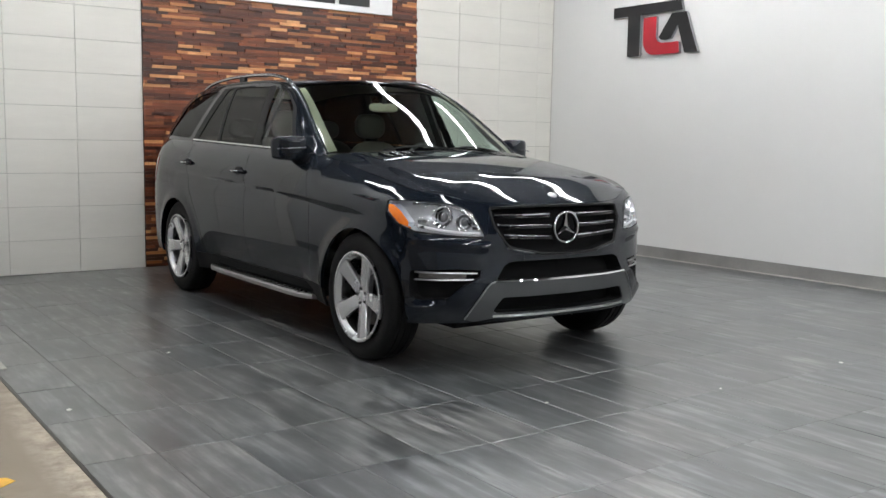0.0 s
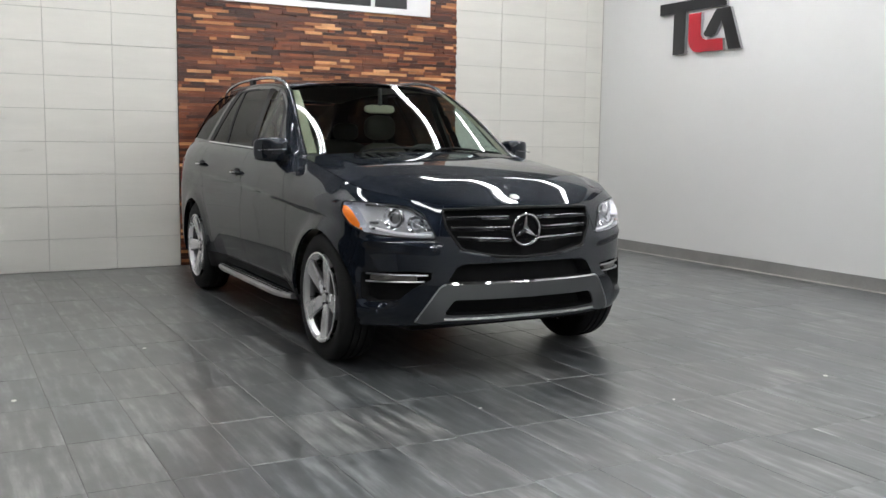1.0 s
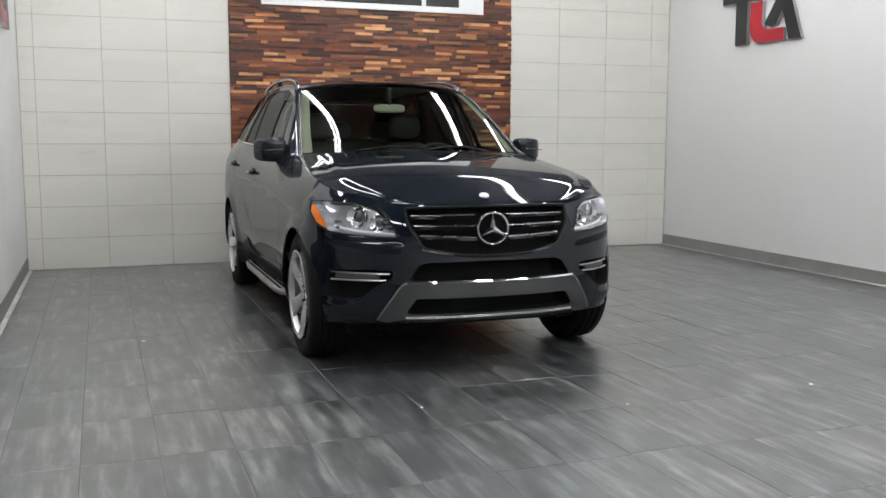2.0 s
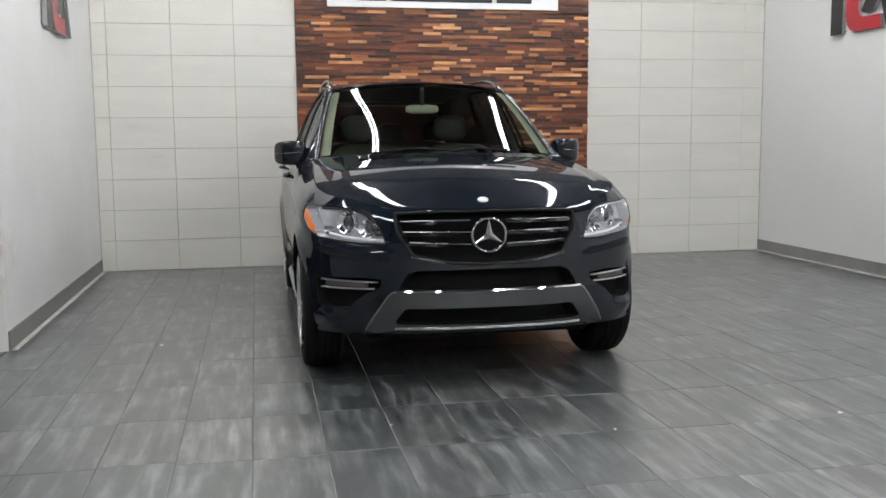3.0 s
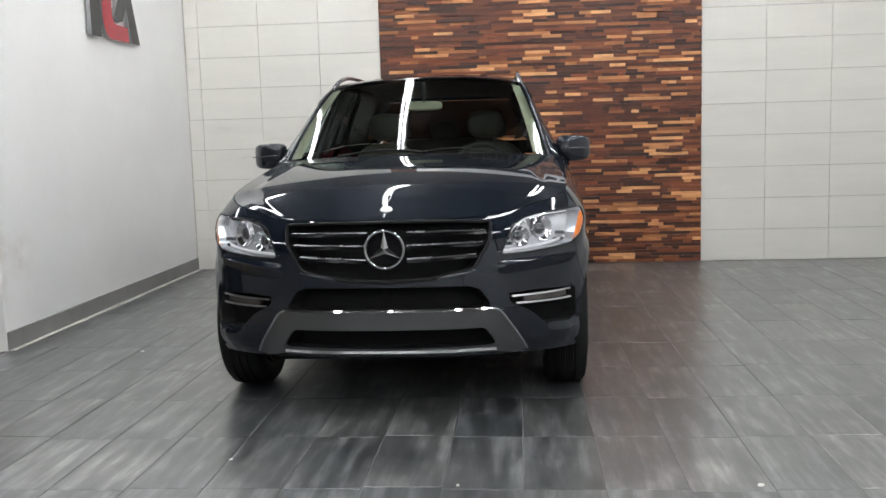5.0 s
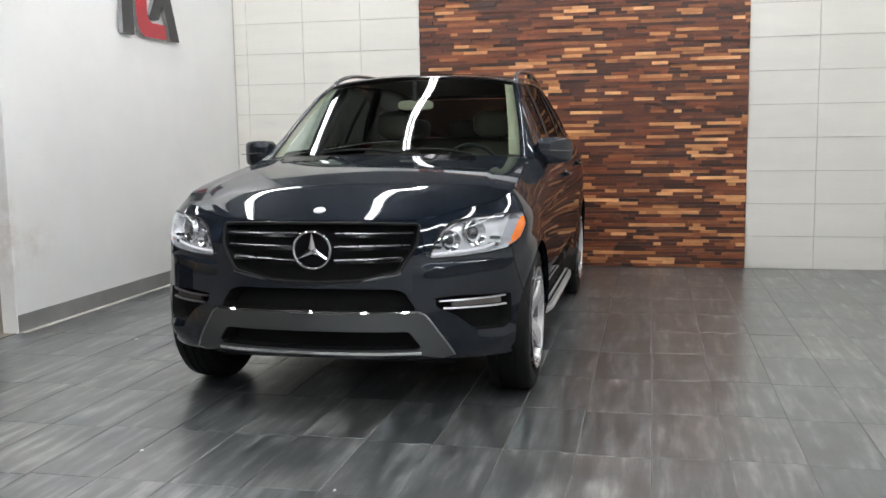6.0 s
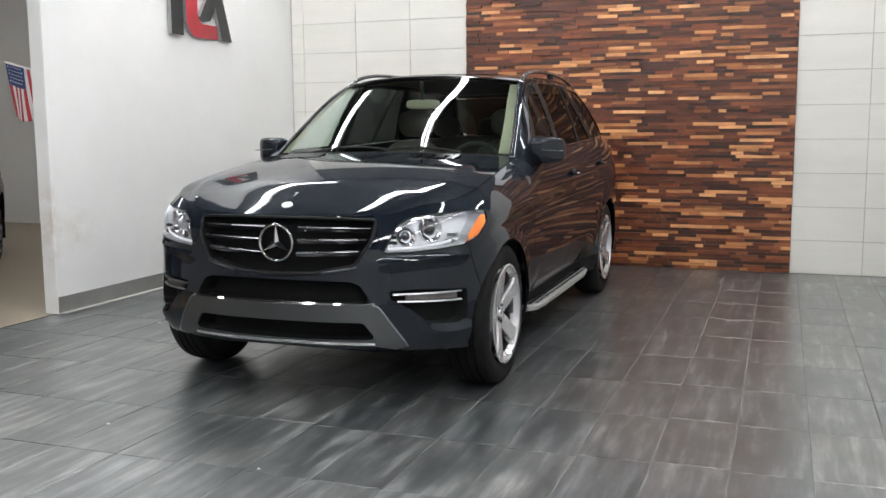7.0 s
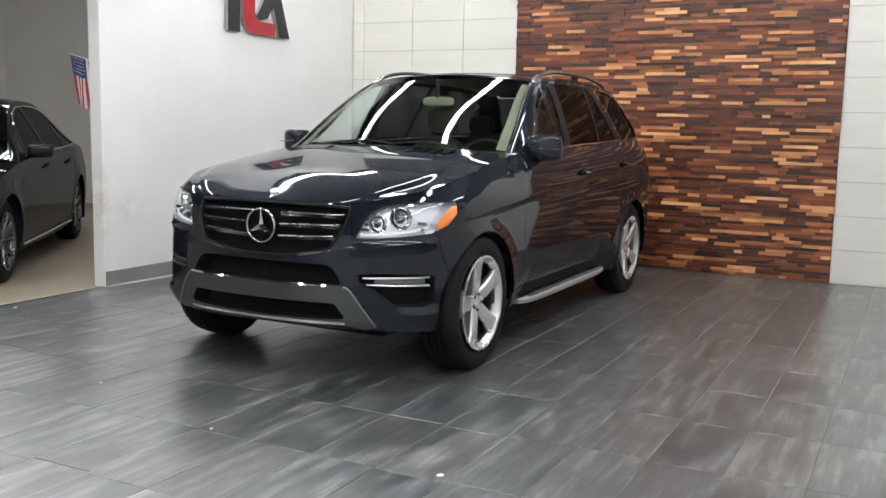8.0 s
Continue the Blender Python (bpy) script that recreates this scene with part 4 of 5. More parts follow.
part("rear_window", patch(lambda i, j: backlight(-0.9 + 1.8 * i, 0.12 + 0.8 * j), 24, 10), M_TINT, suv, "dark tinted rear window", True)
for sg in (1, -1):
    part("tail_pillar", patch(lambda i, j, sg=sg: backlight(sg * (0.9 + 0.1 * i), j), 4, 10), M_PAINT, suv, smooth=True)
part("spoiler", patch(lambda i, j: backlight(-0.9 + 1.8 * i, 0.12 * j) + Vector((0, 0.03, 0.006)), 24, 3), M_PAINT, suv, "body-coloured roof spoiler", True)

# underside and wheel wells
bm = bmesh.new()
add_box(bm, (-0.62, -0.52, 0.24), (0.62, 3.60, 0.30), 0.02)
add_box(bm, (-0.62, -0.62, 0.30), (0.62, 0.45, 0.78), 0.05)
add_box(bm, (-0.62, 2.45, 0.30), (0.62, 3.6, 0.72), 0.05)
add_box(bm, (-0.88, 0.50, 0.30), (0.88, 2.42, 0.44), 0.02)
part("underbody", bm, M_VOID, suv, "dark underbody")
for sg in (1, -1):
    for yc in (0.0, 2.915):
        bm = bmesh.new()
        n = 30
        prof = [(math.cos(a) * 0.438, math.sin(a) * 0.438) for a in np.linspace(radians(-8), radians(188), n)]
        lo = [bm.verts.new((sg * 0.62, yc + a, 0.37 + b)) for a, b in prof]
        hi = [bm.verts.new((sg * 0.885, yc + a * 0.985, 0.37 + b * 0.985)) for a, b in prof]
        for k in range(n - 1):
            bm.faces.new((lo[k], lo[k + 1], hi[k + 1], hi[k]))
        bm.faces.new(lo)
        part("wheel_well", bm, M_VOID, suv, "black wheel well liner", True)


# wheels
def lathe(prof, n=48, axis_x=True):
    """A ring turned round the x axis from (x, radius) pairs."""
    bm = bmesh.new()
    rows = [[bm.verts.new((x, r * math.cos(a), r * math.sin(a))) for x, r in prof] for a in np.linspace(0, 2 * math.pi, n, endpoint=False)]
    for i in range(n):
        for k in range(len(prof) - 1):
            bm.faces.new((rows[i][k], rows[i][k + 1], rows[(i + 1) % n][k + 1], rows[(i + 1) % n][k]))
    return bm


R_T, R_R = 0.374, 0.258
bm = lathe([(-0.115, R_R + 0.002), (-0.132, R_R + 0.03), (-0.136, R_R + 0.06), (-0.128, R_T - 0.022), (-0.108, R_T - 0.006), (-0.06, R_T), (-0.058, R_T - 0.008), (-0.045, R_T - 0.008), (-0.043, R_T), (-0.007, R_T), (-0.005, R_T - 0.008), (0.005, R_T - 0.008), (0.007, R_T), (0.043, R_T), (0.045, R_T - 0.008), (0.058, R_T - 0.008), (0.06, R_T), (0.108, R_T - 0.006), (0.128, R_T - 0.022), (0.136, R_R + 0.06), (0.132, R_R + 0.03), (0.115, R_R + 0.002)], 64)
bm.transform(Matrix.Diagonal((0.80, 1, 1, 1)))
ME_TYRE = mesh_of("tyre", bm, M_RUBBER, True)
# alloy barrel in dull silver: shade between the spokes is put into its colour
bm = lathe([(-0.11, R_R), (-0.10, R_R - 0.02), (0.05, R_R - 0.036), (0.088, R_R - 0.024)], 64)
ME_BARREL = mesh_of("rim_barrel", bm, M_SLAT, True)
bm = lathe([(0.085, R_R - 0.030), (0.095, R_R - 0.020), (0.112, R_R - 0.014), (0.118, R_R - 0.004), (0.116, R_R + 0.006)], 64)
ME_RIM = mesh_of("wheel", bm, M_ALLOY, True)


def spoke_mesh():
    bm = bmesh.new()
    rows = []
    for r, w, x, t in ((0.030, 0.036, 0.076, 0.05), (0.065, 0.042, 0.083, 0.05), (0.10, 0.042, 0.090, 0.047), (0.15, 0.045, 0.099, 0.042), (0.20, 0.050, 0.106, 0.038), (0.232, 0.060, 0.109, 0.033), (0.248, 0.074, 0.110, 0.03)):
        rows.append([bm.verts.new(p) for p in ((x - 0.012, r, -w), (x - 0.002, r, -w + 0.008), (x, r, 0.0), (x - 0.002, r, w - 0.008), (x - 0.012, r, w), (x - t, r, w * 0.8), (x - t, r, -w * 0.8))])
    for a, b in zip(rows, rows[1:]):
        for k in range(7):
            bm.faces.new((a[k], a[(k + 1) % 7], b[(k + 1) % 7], b[k]))
    bm.faces.new(rows[0][::-1])
    bm.faces.new(rows[-1])
    return mesh_of("spoke", bm, M_ALLOY, True)


ME_SPOKE = spoke_mesh()
bm = lathe([(0.045, 0.062), (0.072, 0.060), (0.078, 0.050), (0.070, 0.040), (0.074, 0.034), (0.084, 0.030), (0.086, 0.0005)], 36)
ME_HUB = mesh_of("hub_cap", bm, M_ALLOY, True)
bm = bmesh.new()
bmesh.ops.create_cone(bm, cap_ends=True, segments=12, radius1=0.0085, radius2=0.0075, depth=0.014)
bm.transform(Matrix.Translation((0.077, 0, 0)) @ Matrix.Rotation(radians(90), 4, "Y"))
ME_BOLT = mesh_of("wheel_bolt", bm, M_PLASTIC)
bm = lathe([(-0.02, 0.06), (-0.02, 0.170), (0.012, 0.172), (0.012, 0.06)], 48)
ME_DISC = mesh_of("brake_disc", bm, M_DISC, True)
# added dark disc standing in for the shade behind the spokes
bm = lathe([(-0.05, 0.0005), (-0.05, R_R - 0.02)], 36)
ME_DARK = mesh_of("wheel_back", bm, M_VOID)
WHEEL_X = 0.836
for sg in (1, -1):
    for yc, spin in ((0.012, 66.0 if sg < 0 else 30.0), (2.945, 40.0)):
        wheel = new("wheel", ME_RIM)
        wheel.parent = suv
        wheel.matrix_basis = pose(sg * WHEEL_X, yc, R_T + 0.0005, 0, 0, 0 if sg > 0 else 180)
        tagged(wheel, "five-spoke silver alloy wheel")

        def sub(nm, me, m=None):
            o = new(nm, me)
            o.parent = wheel
            if m is not None:
                o.matrix_basis = m
            return o

        tagged(sub("tyre", ME_TYRE), "black tyre")
        for k in range(5):
            sub("spoke", ME_SPOKE, pose(0, 0, 0, spin + 72 * k))
            a = radians(spin + 36 + 72 * k)
            sub("wheel_bolt", ME_BOLT, pose(0, 0.046 * math.cos(a), 0.046 * math.sin(a)))
        sub("hub_cap", ME_HUB)
        tagged(sub("rim_barrel", ME_BARREL), "inner rim barrel, darkened for shade between the spokes")
        tagged(sub("brake_disc", ME_DISC), "steel brake disc")
        sub("wheel_back", ME_DARK)


def superquad(c, r, p=3.0, nu=28, nv=16):
    bm = bmesh.new()

    def sp(v):
        return math.copysign(abs(v) ** (2 / p), v)

    vs = []
    for i in range(nu):
        a = 2 * math.pi * i / nu
        vs.append([bm.verts.new((c[0] + r[0] * sp(math.cos(a)) * sp(math.cos(b)), c[1] + r[1] * sp(math.sin(a)) * sp(math.cos(b)), c[2] + r[2] * sp(math.sin(b)))) for b in np.linspace(-math.pi / 2 * 0.999, math.pi / 2 * 0.999, nv)])
    for i in range(nu):
        for j in range(nv - 1):
            bm.faces.new((vs[i][j], vs[(i + 1) % nu][j], vs[(i + 1) % nu][j + 1], vs[i][j + 1]))
    bm.faces.new([v[0] for v in vs][::-1])
    bm.faces.new([v[-1] for v in vs])
    return bm


# mirrors, handles, steps
for sg in (1, -1):
    bm = superquad((0, 0, 0), (0.104, 0.088, 0.078), 4.8)
    for v in bm.verts:
        k = v.co.x / 0.104
        v.co.z *= 1.0 - 0.10 * max(0, k)
        v.co.y = min(v.co.y, 0.055)
        v.co.y += (0.055 - v.co.y) * 0.75 * max(0.0, k) ** 1.6
    bm.transform(Matrix.Translation((sg * 0.948 * WIDEN, 0.88, 1.236)) @ Matrix.Diagonal((sg, 1, 1, 1)))
    mirror = part("wing_mirror", bm, M_PAINT, suv, "body-coloured wing mirror", True)
    part("mirror_foot", slat([[(sg * x * WIDEN, 0.86 + dy, z) for dy, z in ((-0.03, zz0 + 0.018), (-0.03, zz0 - 0.018), (0.05, zz0 - 0.018), (0.05, zz0 + 0.018))] for x, zz0 in ((0.84, 1.185), (0.885, 1.180), (0.93, 1.182))], 0.03), M_GLOSS, mirror, "black mirror foot", True)
    part("mirror_base", bar(sg * uy(0.70), sg * uy(0.93), 1.165, 1.195, 0.045, -0.012, 0.02), M_GLOSS, mirror, "black mirror base", True)
    bm = superquad((sg * 0.948 * WIDEN, 0.935, 1.236), (0.090, 0.006, 0.056), 4.0)
    part("mirror_pane", bm, M_MIRROR, mirror, "mirror glass", True)
    part("turn_signal", tube([Vector((sg * (0.88 + 0.17 * t) * WIDEN, 0.775 + 0.075 * t**2, 1.243 - 0.01 * t)) for t in np.linspace(0, 1, 10)], 0.0035, 6), M_SLAT, mirror, "slim grey turn signal", True)
    for yc, zc in ((1.70, 1.068), (2.70, 1.098)):
        u = sg * uy(yc)
        dish = shell(u, zc)
        bm = superquad(dish, (0.006, 0.070, 0.028), 2.2)
        part("handle_dish", bm, M_PLASTIC, suv, "dark recess behind the handle", True)
        pts = [shell(sg * uy(yc - 0.095 + 0.19 * t), zc, -0.006 - 0.030 * math.sin(math.pi * t) ** 0.6) for t in np.linspace(0, 1, 14)]
        part("door_handle", tube(pts, 0.012, 8), M_PAINT, suv, "body-coloured door handle", True)
        part("handle_strip", tube([p + Vector((sg * 0.011, 0, 0.002)) for p in pts[2:-2]], 0.004, 6), M_CHROME, suv, "chrome strip on the handle", True)
    rows = []
    for y, x1 in ((0.68, 0.89), (0.73, 0.925), (0.88, 0.945), (1.5, 0.947), (2.1, 0.945), (2.28, 0.925), (2.36, 0.89)):
        rows.append([(sg * x * WIDEN, y, z) for x, z in ((0.83, 0.283), (x1 - 0.008, 0.292), (x1, 0.284), (x1 - 0.004, 0.260), (0.83, 0.252))])
    step = part("side_step", slat(rows, 0.03), M_STEP, suv, "aluminium side step", True)
    bm = bmesh.new()
    for k in range(26):
        for x in (0.872, 0.908):
            y = 0.78 + k * 0.058 + (0.029 if x > 0.9 else 0.0)
            add_box(bm, (min(sg * (x - 0.009), sg * (x + 0.009)) * WIDEN, y, 0.284), (max(sg * (x - 0.009), sg * (x + 0.009)) * WIDEN, y + 0.020, 0.2955), 0.003)
    tagged(part("step_stud", bm, M_RUBBER, step, "raised black rubber studs"), kind="stuff")
    for y in (0.85, 1.95):
        part("step_bracket", box((min(sg * 0.78, sg * 0.90), y - 0.03, 0.248), (max(sg * 0.78, sg * 0.90), y + 0.03, 0.27), 0.004), M_PLASTIC, step)
part("antenna_fin", superquad((0, 3.25, 1.72), (0.022, 0.07, 0.035), 2.2), M_PAINT, suv, "small roof antenna fin", True)

# cabin
bm = bmesh.new()
add_box(bm, (-0.80, 0.42, 0.85), (0.80, 1.10, 1.150), 0.05, 3)
add_box(bm, (-0.76, 0.95, 0.70), (0.76, 1.12, 1.05), 0.03, 2)
add_box(bm, (-0.13, 1.0, 0.45), (0.13, 2.0, 0.72), 0.03, 2)
part("dashboard", bm, M_CABIN, suv, "black dashboard", True)
part("gauge_hood", superquad((0.36, 0.86, 1.155), (0.20, 0.12, 0.05), 2.6), M_CABIN, suv, "black instrument hood", True)
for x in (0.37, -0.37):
    seat = part("seat", superquad((x, 1.62, 0.62), (0.26, 0.28, 0.10), 3.0), M_LEATHER, suv, "beige leather seat, colour darkened for cabin shade", True)
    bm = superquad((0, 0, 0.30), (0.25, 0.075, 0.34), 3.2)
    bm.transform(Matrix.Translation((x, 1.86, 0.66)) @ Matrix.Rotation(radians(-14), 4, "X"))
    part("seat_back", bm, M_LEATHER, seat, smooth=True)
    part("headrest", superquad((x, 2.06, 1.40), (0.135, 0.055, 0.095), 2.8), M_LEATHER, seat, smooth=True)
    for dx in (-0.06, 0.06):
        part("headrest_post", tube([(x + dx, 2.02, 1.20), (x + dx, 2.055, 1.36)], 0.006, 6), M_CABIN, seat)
part("rear_bench", superquad((0, 2.80, 0.95), (0.66, 0.09, 0.36), 4.0), M_LEATHER, suv, "beige rear bench back, colour darkened for cabin shade", True)
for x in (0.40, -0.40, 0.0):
    part("rear_headrest", superquad((x, 2.86, 1.37), (0.12, 0.05, 0.075), 2.8), M_LEATHER, suv, "beige rear headrest, colour darkened for cabin shade", True)
part("cargo_floor", box((-0.72, 2.3, 0.72), (0.72, 3.6, 0.78), 0.01), M_CABIN, suv, "black cargo floor")
part("cabin_floor", box((-0.80, 0.6, 0.44), (0.80, 2.6, 0.48), 0.01), M_CABIN, suv, "black cabin carpet")
part("headliner", patch(lambda i, j: roof(-0.93 + 1.86 * i, 0.03 + 0.92 * j) + Vector((0, 0, -0.035)), 12, 12), M_LINER, suv, "beige headliner", True)
for sg in (1, -1):
    part("door_trim", box((min(sg * 0.80, sg * 0.84), 0.75, 0.55), (max(sg * 0.80, sg * 0.84), 2.9, 1.19), 0.01), M_CABIN, suv, "black inner door trim")
    part("centre_post_trim", slat([[(sg * x, y, z) for y in (1.60, 1.68) for x in ((x0, x0 - 0.02) if y < 1.65 else (x0 - 0.02, x0))] for x0, z in ((0.83, 1.2), (0.62, 1.64))], 0.02), M_CABIN, suv, "dark centre post trim")
bm = bmesh.new()
for i in range(40):
    for k in range(8):
        a, b = 2 * math.pi * i / 40, 2 * math.pi * k / 8
        bm.verts.new(((0.180 + 0.015 * math.cos(b)) * math.cos(a), (0.180 + 0.015 * math.cos(b)) * math.sin(a), 0.015 * math.sin(b)))
bm.verts.ensure_lookup_table()
for i in range(40):
    for k in range(8):
        bm.faces.new([bm.verts[q] for q in (i * 8 + k, ((i + 1) % 40) * 8 + k, ((i + 1) % 40) * 8 + (k + 1) % 8, i * 8 + (k + 1) % 8)])
TURN_W = Matrix.Translation((0.37, 1.20, 1.105)) @ Matrix.Rotation(radians(66), 4, "X")
bm.transform(TURN_W)
wheel_s = part("steering_wheel", bm, M_CABIN, suv, "black steering wheel", True)
bm = superquad((0, 0, 0), (0.075, 0.06, 0.03), 2.6)
add_box(bm, (0.05, -0.014, -0.008), (0.17, 0.014, 0.008), 0.003)
bmesh.ops.create_cube(bm, size=1.0, matrix=Matrix.Translation((-0.11, 0, 0)) @ Matrix.Diagonal((0.13, 0.028, 0.016, 1)))
bmesh.ops.create_cube(bm, size=1.0, matrix=Matrix.Translation((0, -0.11, 0)) @ Matrix.Diagonal((0.03, 0.13, 0.016, 1)))
bm.transform(TURN_W)
part("wheel_hub", bm, M_CABIN, wheel_s)
bm = superquad((0, 0, 0), (0.120, 0.016, 0.030), 3.6)
bm.transform(Matrix.Translation((0.0, 1.26, 1.515)) @ Matrix.Rotation(radians(-12), 4, "X"))
inner = part("inner_mirror", bm, M_LINER, suv, "pale beige rear-view mirror housing", True)
part("mirror_pane", superquad((0.0, 1.282, 1.515), (0.112, 0.004, 0.024), 3.6), M_MIRROR, inner, "mirror glass", True)
part("mirror_arm", box((-0.012, 1.235, 1.54), (0.012, 1.262, 1.66), 0.005), M_CABIN, inner)

# the body's own proportions: a shorter nose, a lower bonnet line, the wheelbase
settle_z = smooth_interp((0.0, 0.30, 0.37, 0.545, 0.785, 0.95, 1.035, 1.10, 1.26, 1.45, 1.65, 1.85), (0.0, 0.295, 0.362, 0.525, 0.762, 0.922, 1.000, 1.074, 1.238, 1.440, 1.650, 1.845))
settled = set()
for ob in list(suv.children_recursive):
    if ob.type == "MESH" and ob.name.split(".")[0] != "wheel" and (ob.parent is suv or ob.parent.name.split(".")[0] != "wheel") and ob.data.name not in settled:
        settled.add(ob.data.name)
        for v in ob.data.vertices:
            y = v.co.y
            v.co.y = -0.40 + (y + 0.40) * 0.76 if y < -0.40 else (y * 1.0103 if y > 0 else y)
            v.co.z = float(settle_z(v.co.z))
        ob.data.update()


# ---- the dark saloon in the neighbouring bay ----
M_SALOON = mat("saloon_paint", (0.013, 0.0135, 0.0145), 0.45, var=0.05, fine=800.0, coat=0.6, coat_rough=0.03, spec=0.0)
saloon = thing("saloon_car", "dark grey saloon car parked on the concrete floor", "car", pose(0.26, 4.90, 0, 0, 0, 37.8))
SW, Y_F, Y_B = 0.945, -0.86, 4.06
sal_w = smooth_interp((Y_F, -0.82, -0.72, -0.50, -0.2, 0.4, 2.4, 3.3, 3.8, 3.98, Y_B), (0.42, 0.60, 0.76, 0.885, 0.935, SW, SW, 0.925, 0.84, 0.68, 0.50))
sal_top = smooth_interp((Y_F, -0.82, -0.6, 0.0, 0.45, 1.0, 2.4, 3.2, 3.8, Y_B), (0.66, 0.74, 0.80, 0.90, 0.955, 0.985, 1.01, 1.02, 1.00, 0.93))
sal_in = smooth_interp((0.18, 0.26, 0.36, 0.55, 0.75, 0.88, 1.03), (0.08, 0.045, 0.02, 0.004, 0.0, 0.018, 0.06))


def saloon_side(y, z, sink=0.0):
    sg, a = (1 if z > 0 else -1), abs(z)
    zc = 0.80 + 0.02 * y
    d = float(sal_in(a)) + (0.012 * math.exp(-(zc - a) / 0.07) if a < zc else 0.0) + sink
    for yc in (0.0, 3.0):
        r = math.hypot(y - yc, a - 0.34)
        d -= 0.012 * math.exp(-(((r - 0.40) / 0.04) ** 2))
    return Vector((sg * (float(sal_w(y)) - d), y, a))


def disc(yc, zc, r, n=40):
    return [(yc + r * math.cos(a), zc + r * math.sin(a)) for a in np.linspace(0, 2 * math.pi, n, endpoint=False)]


sy = np.linspace(Y_F, Y_B, 170)
sz = 0.19 + (sal_top(sy) - 0.19)[:, None] * np.linspace(0, 1, 27)[None]
doors = [("door_front", rounded([(0.52, 0.30), (1.62, 0.30), (1.64, 1.2), (0.80, 1.2), (0.60, 0.85)], 0.03)), ("door_rear", rounded([(1.62, 0.30), (2.52, 0.30), (2.66, 0.60), (2.80, 0.85), (2.80, 1.2), (1.64, 1.2)], 0.03))]
sal_ux = smooth_interp((0.42, 0.75, 1.05, 1.35, 1.6, 2.1, 2.6, 3.0, 3.35, 3.62), (0.84, 0.755, 0.68, 0.63, 0.61, 0.60, 0.60, 0.63, 0.71, 0.80))
sal_uz = smooth_interp((0.42, 0.75, 1.05, 1.35, 1.6, 2.1, 2.6, 3.0, 3.35, 3.62), (0.965, 1.185, 1.350, 1.455, 1.486, 1.495, 1.447, 1.325, 1.15, 1.02))
dark_wheel = {}
for key, me in (("rim", ME_RIM), ("spoke", ME_SPOKE), ("barrel", ME_BARREL), ("hub", ME_HUB)):
    dark_wheel[key] = me.copy()
    dark_wheel[key].materials[0] = M_SLAT
for sg in (1, -1):
    side = Skin(np.repeat(sy[:, None], 27, 1), sz, [("arch_f", disc(0.0, 0.34, 0.385)), ("arch_b", disc(3.0, 0.34, 0.385))] + doors, "flank", lambda y, z, sink, sg=sg: saloon_side(y, z * sg, sink))
    part("flank", side.panel("flank", 0, 0.002, 0.02), M_SALOON, saloon, smooth=True)
    part("front_door", side.panel("door_front", 0, 0.002, 0.02), M_SALOON, saloon, smooth=True)
    part("rear_door", side.panel("door_rear", 0, 0.002, 0.02), M_SALOON, saloon, smooth=True)

    def cabin(y, w, sink=0.0, sg=sg):
        lo = saloon_side(y, float(sal_top(y)))
        hi = Vector((float(sal_ux(y)), y, float(sal_uz(y))))
        p = lo.lerp(hi, w)
        return Vector((sg * (p.x + 0.05 * w * (1 - w) - sink), p.y, p.z))

    def rel2(pts):
        return [(y, (z - float(sal_top(y))) / (float(sal_uz(y)) - float(sal_top(y)))) for y, z in pts]

    cy = np.linspace(0.43, 3.60, 100)
    panes = [("pane_a", rounded(rel2([(0.82, 1.015), (1.60, 1.035), (1.60, 1.425), (1.38, 1.400), (1.08, 1.29)]), 0.03)), ("pane_b", rounded(rel2([(1.68, 1.037), (2.50, 1.05), (2.50, 1.395), (2.1, 1.435), (1.68, 1.43)]), 0.03)), ("pane_c", rounded(rel2([(2.54, 1.05), (3.02, 1.075), (2.56, 1.375)]), 0.02))]
    gh = Skin(np.repeat(cy[:, None], 19, 1), np.repeat(np.linspace(0, 1, 19)[None], 100, 0), panes, "cabin_frame", cabin)
    part("cabin_frame", gh.panel("cabin_frame", 0, 0, 0.012), M_SALOON, saloon, smooth=True)
    for nm in ("pane_a", "pane_b", "pane_c"):
        part("window", gh.panel(nm, 0.006), M_TINT, saloon, "dark tinted side window", True)
    pts = [cabin(y, w) for y, w in rel2([(0.80, 1.008), (1.62, 1.028), (2.52, 1.043), (3.08, 1.070), (2.9, 1.19), (2.56, 1.392), (2.1, 1.448), (1.60, 1.438), (1.36, 1.415), (1.06, 1.30), (0.80, 1.008)])]
    pts = [Vector(p) + Vector((sg * 0.004, 0, 0)) for p in catmull([tuple(p) for p in pts], 6)]
    part("window_trim", tube(pts, 0.008, 6), M_CHROME, saloon, "chrome frame round the side windows", True)
    part("sill_trim", tube([saloon_side(y, sg * 0.255) + Vector((sg * 0.012, 0, 0)) for y in np.linspace(0.48, 2.55, 20)], 0.012, 6), M_CHROME, saloon, "chrome strip along the sill", True)
    bm = superquad((0, 0, 0), (0.11, 0.075, 0.062), 3.2)
    bm.transform(Matrix.Translation((sg * 1.0, 0.86, 1.05)))
    mir = part("wing_mirror", bm, M_SALOON, saloon, "dark wing mirror", True)
    part("mirror_foot", box((min(sg * 0.86, sg * 0.95), 0.84, 0.985), (max(sg * 0.86, sg * 0.95), 0.90, 1.02), 0.01, 2), M_GLOSS, mir)
    for y in (1.38, 2.42):
        part("door_handle", tube([saloon_side(y - 0.1 + 0.2 * t, sg * (0.885 + 0.02 * t), -0.008 - 0.02 * math.sin(3.14 * t)) for t in np.linspace(0, 1, 9)], 0.011, 8), M_SALOON, saloon, smooth=True)
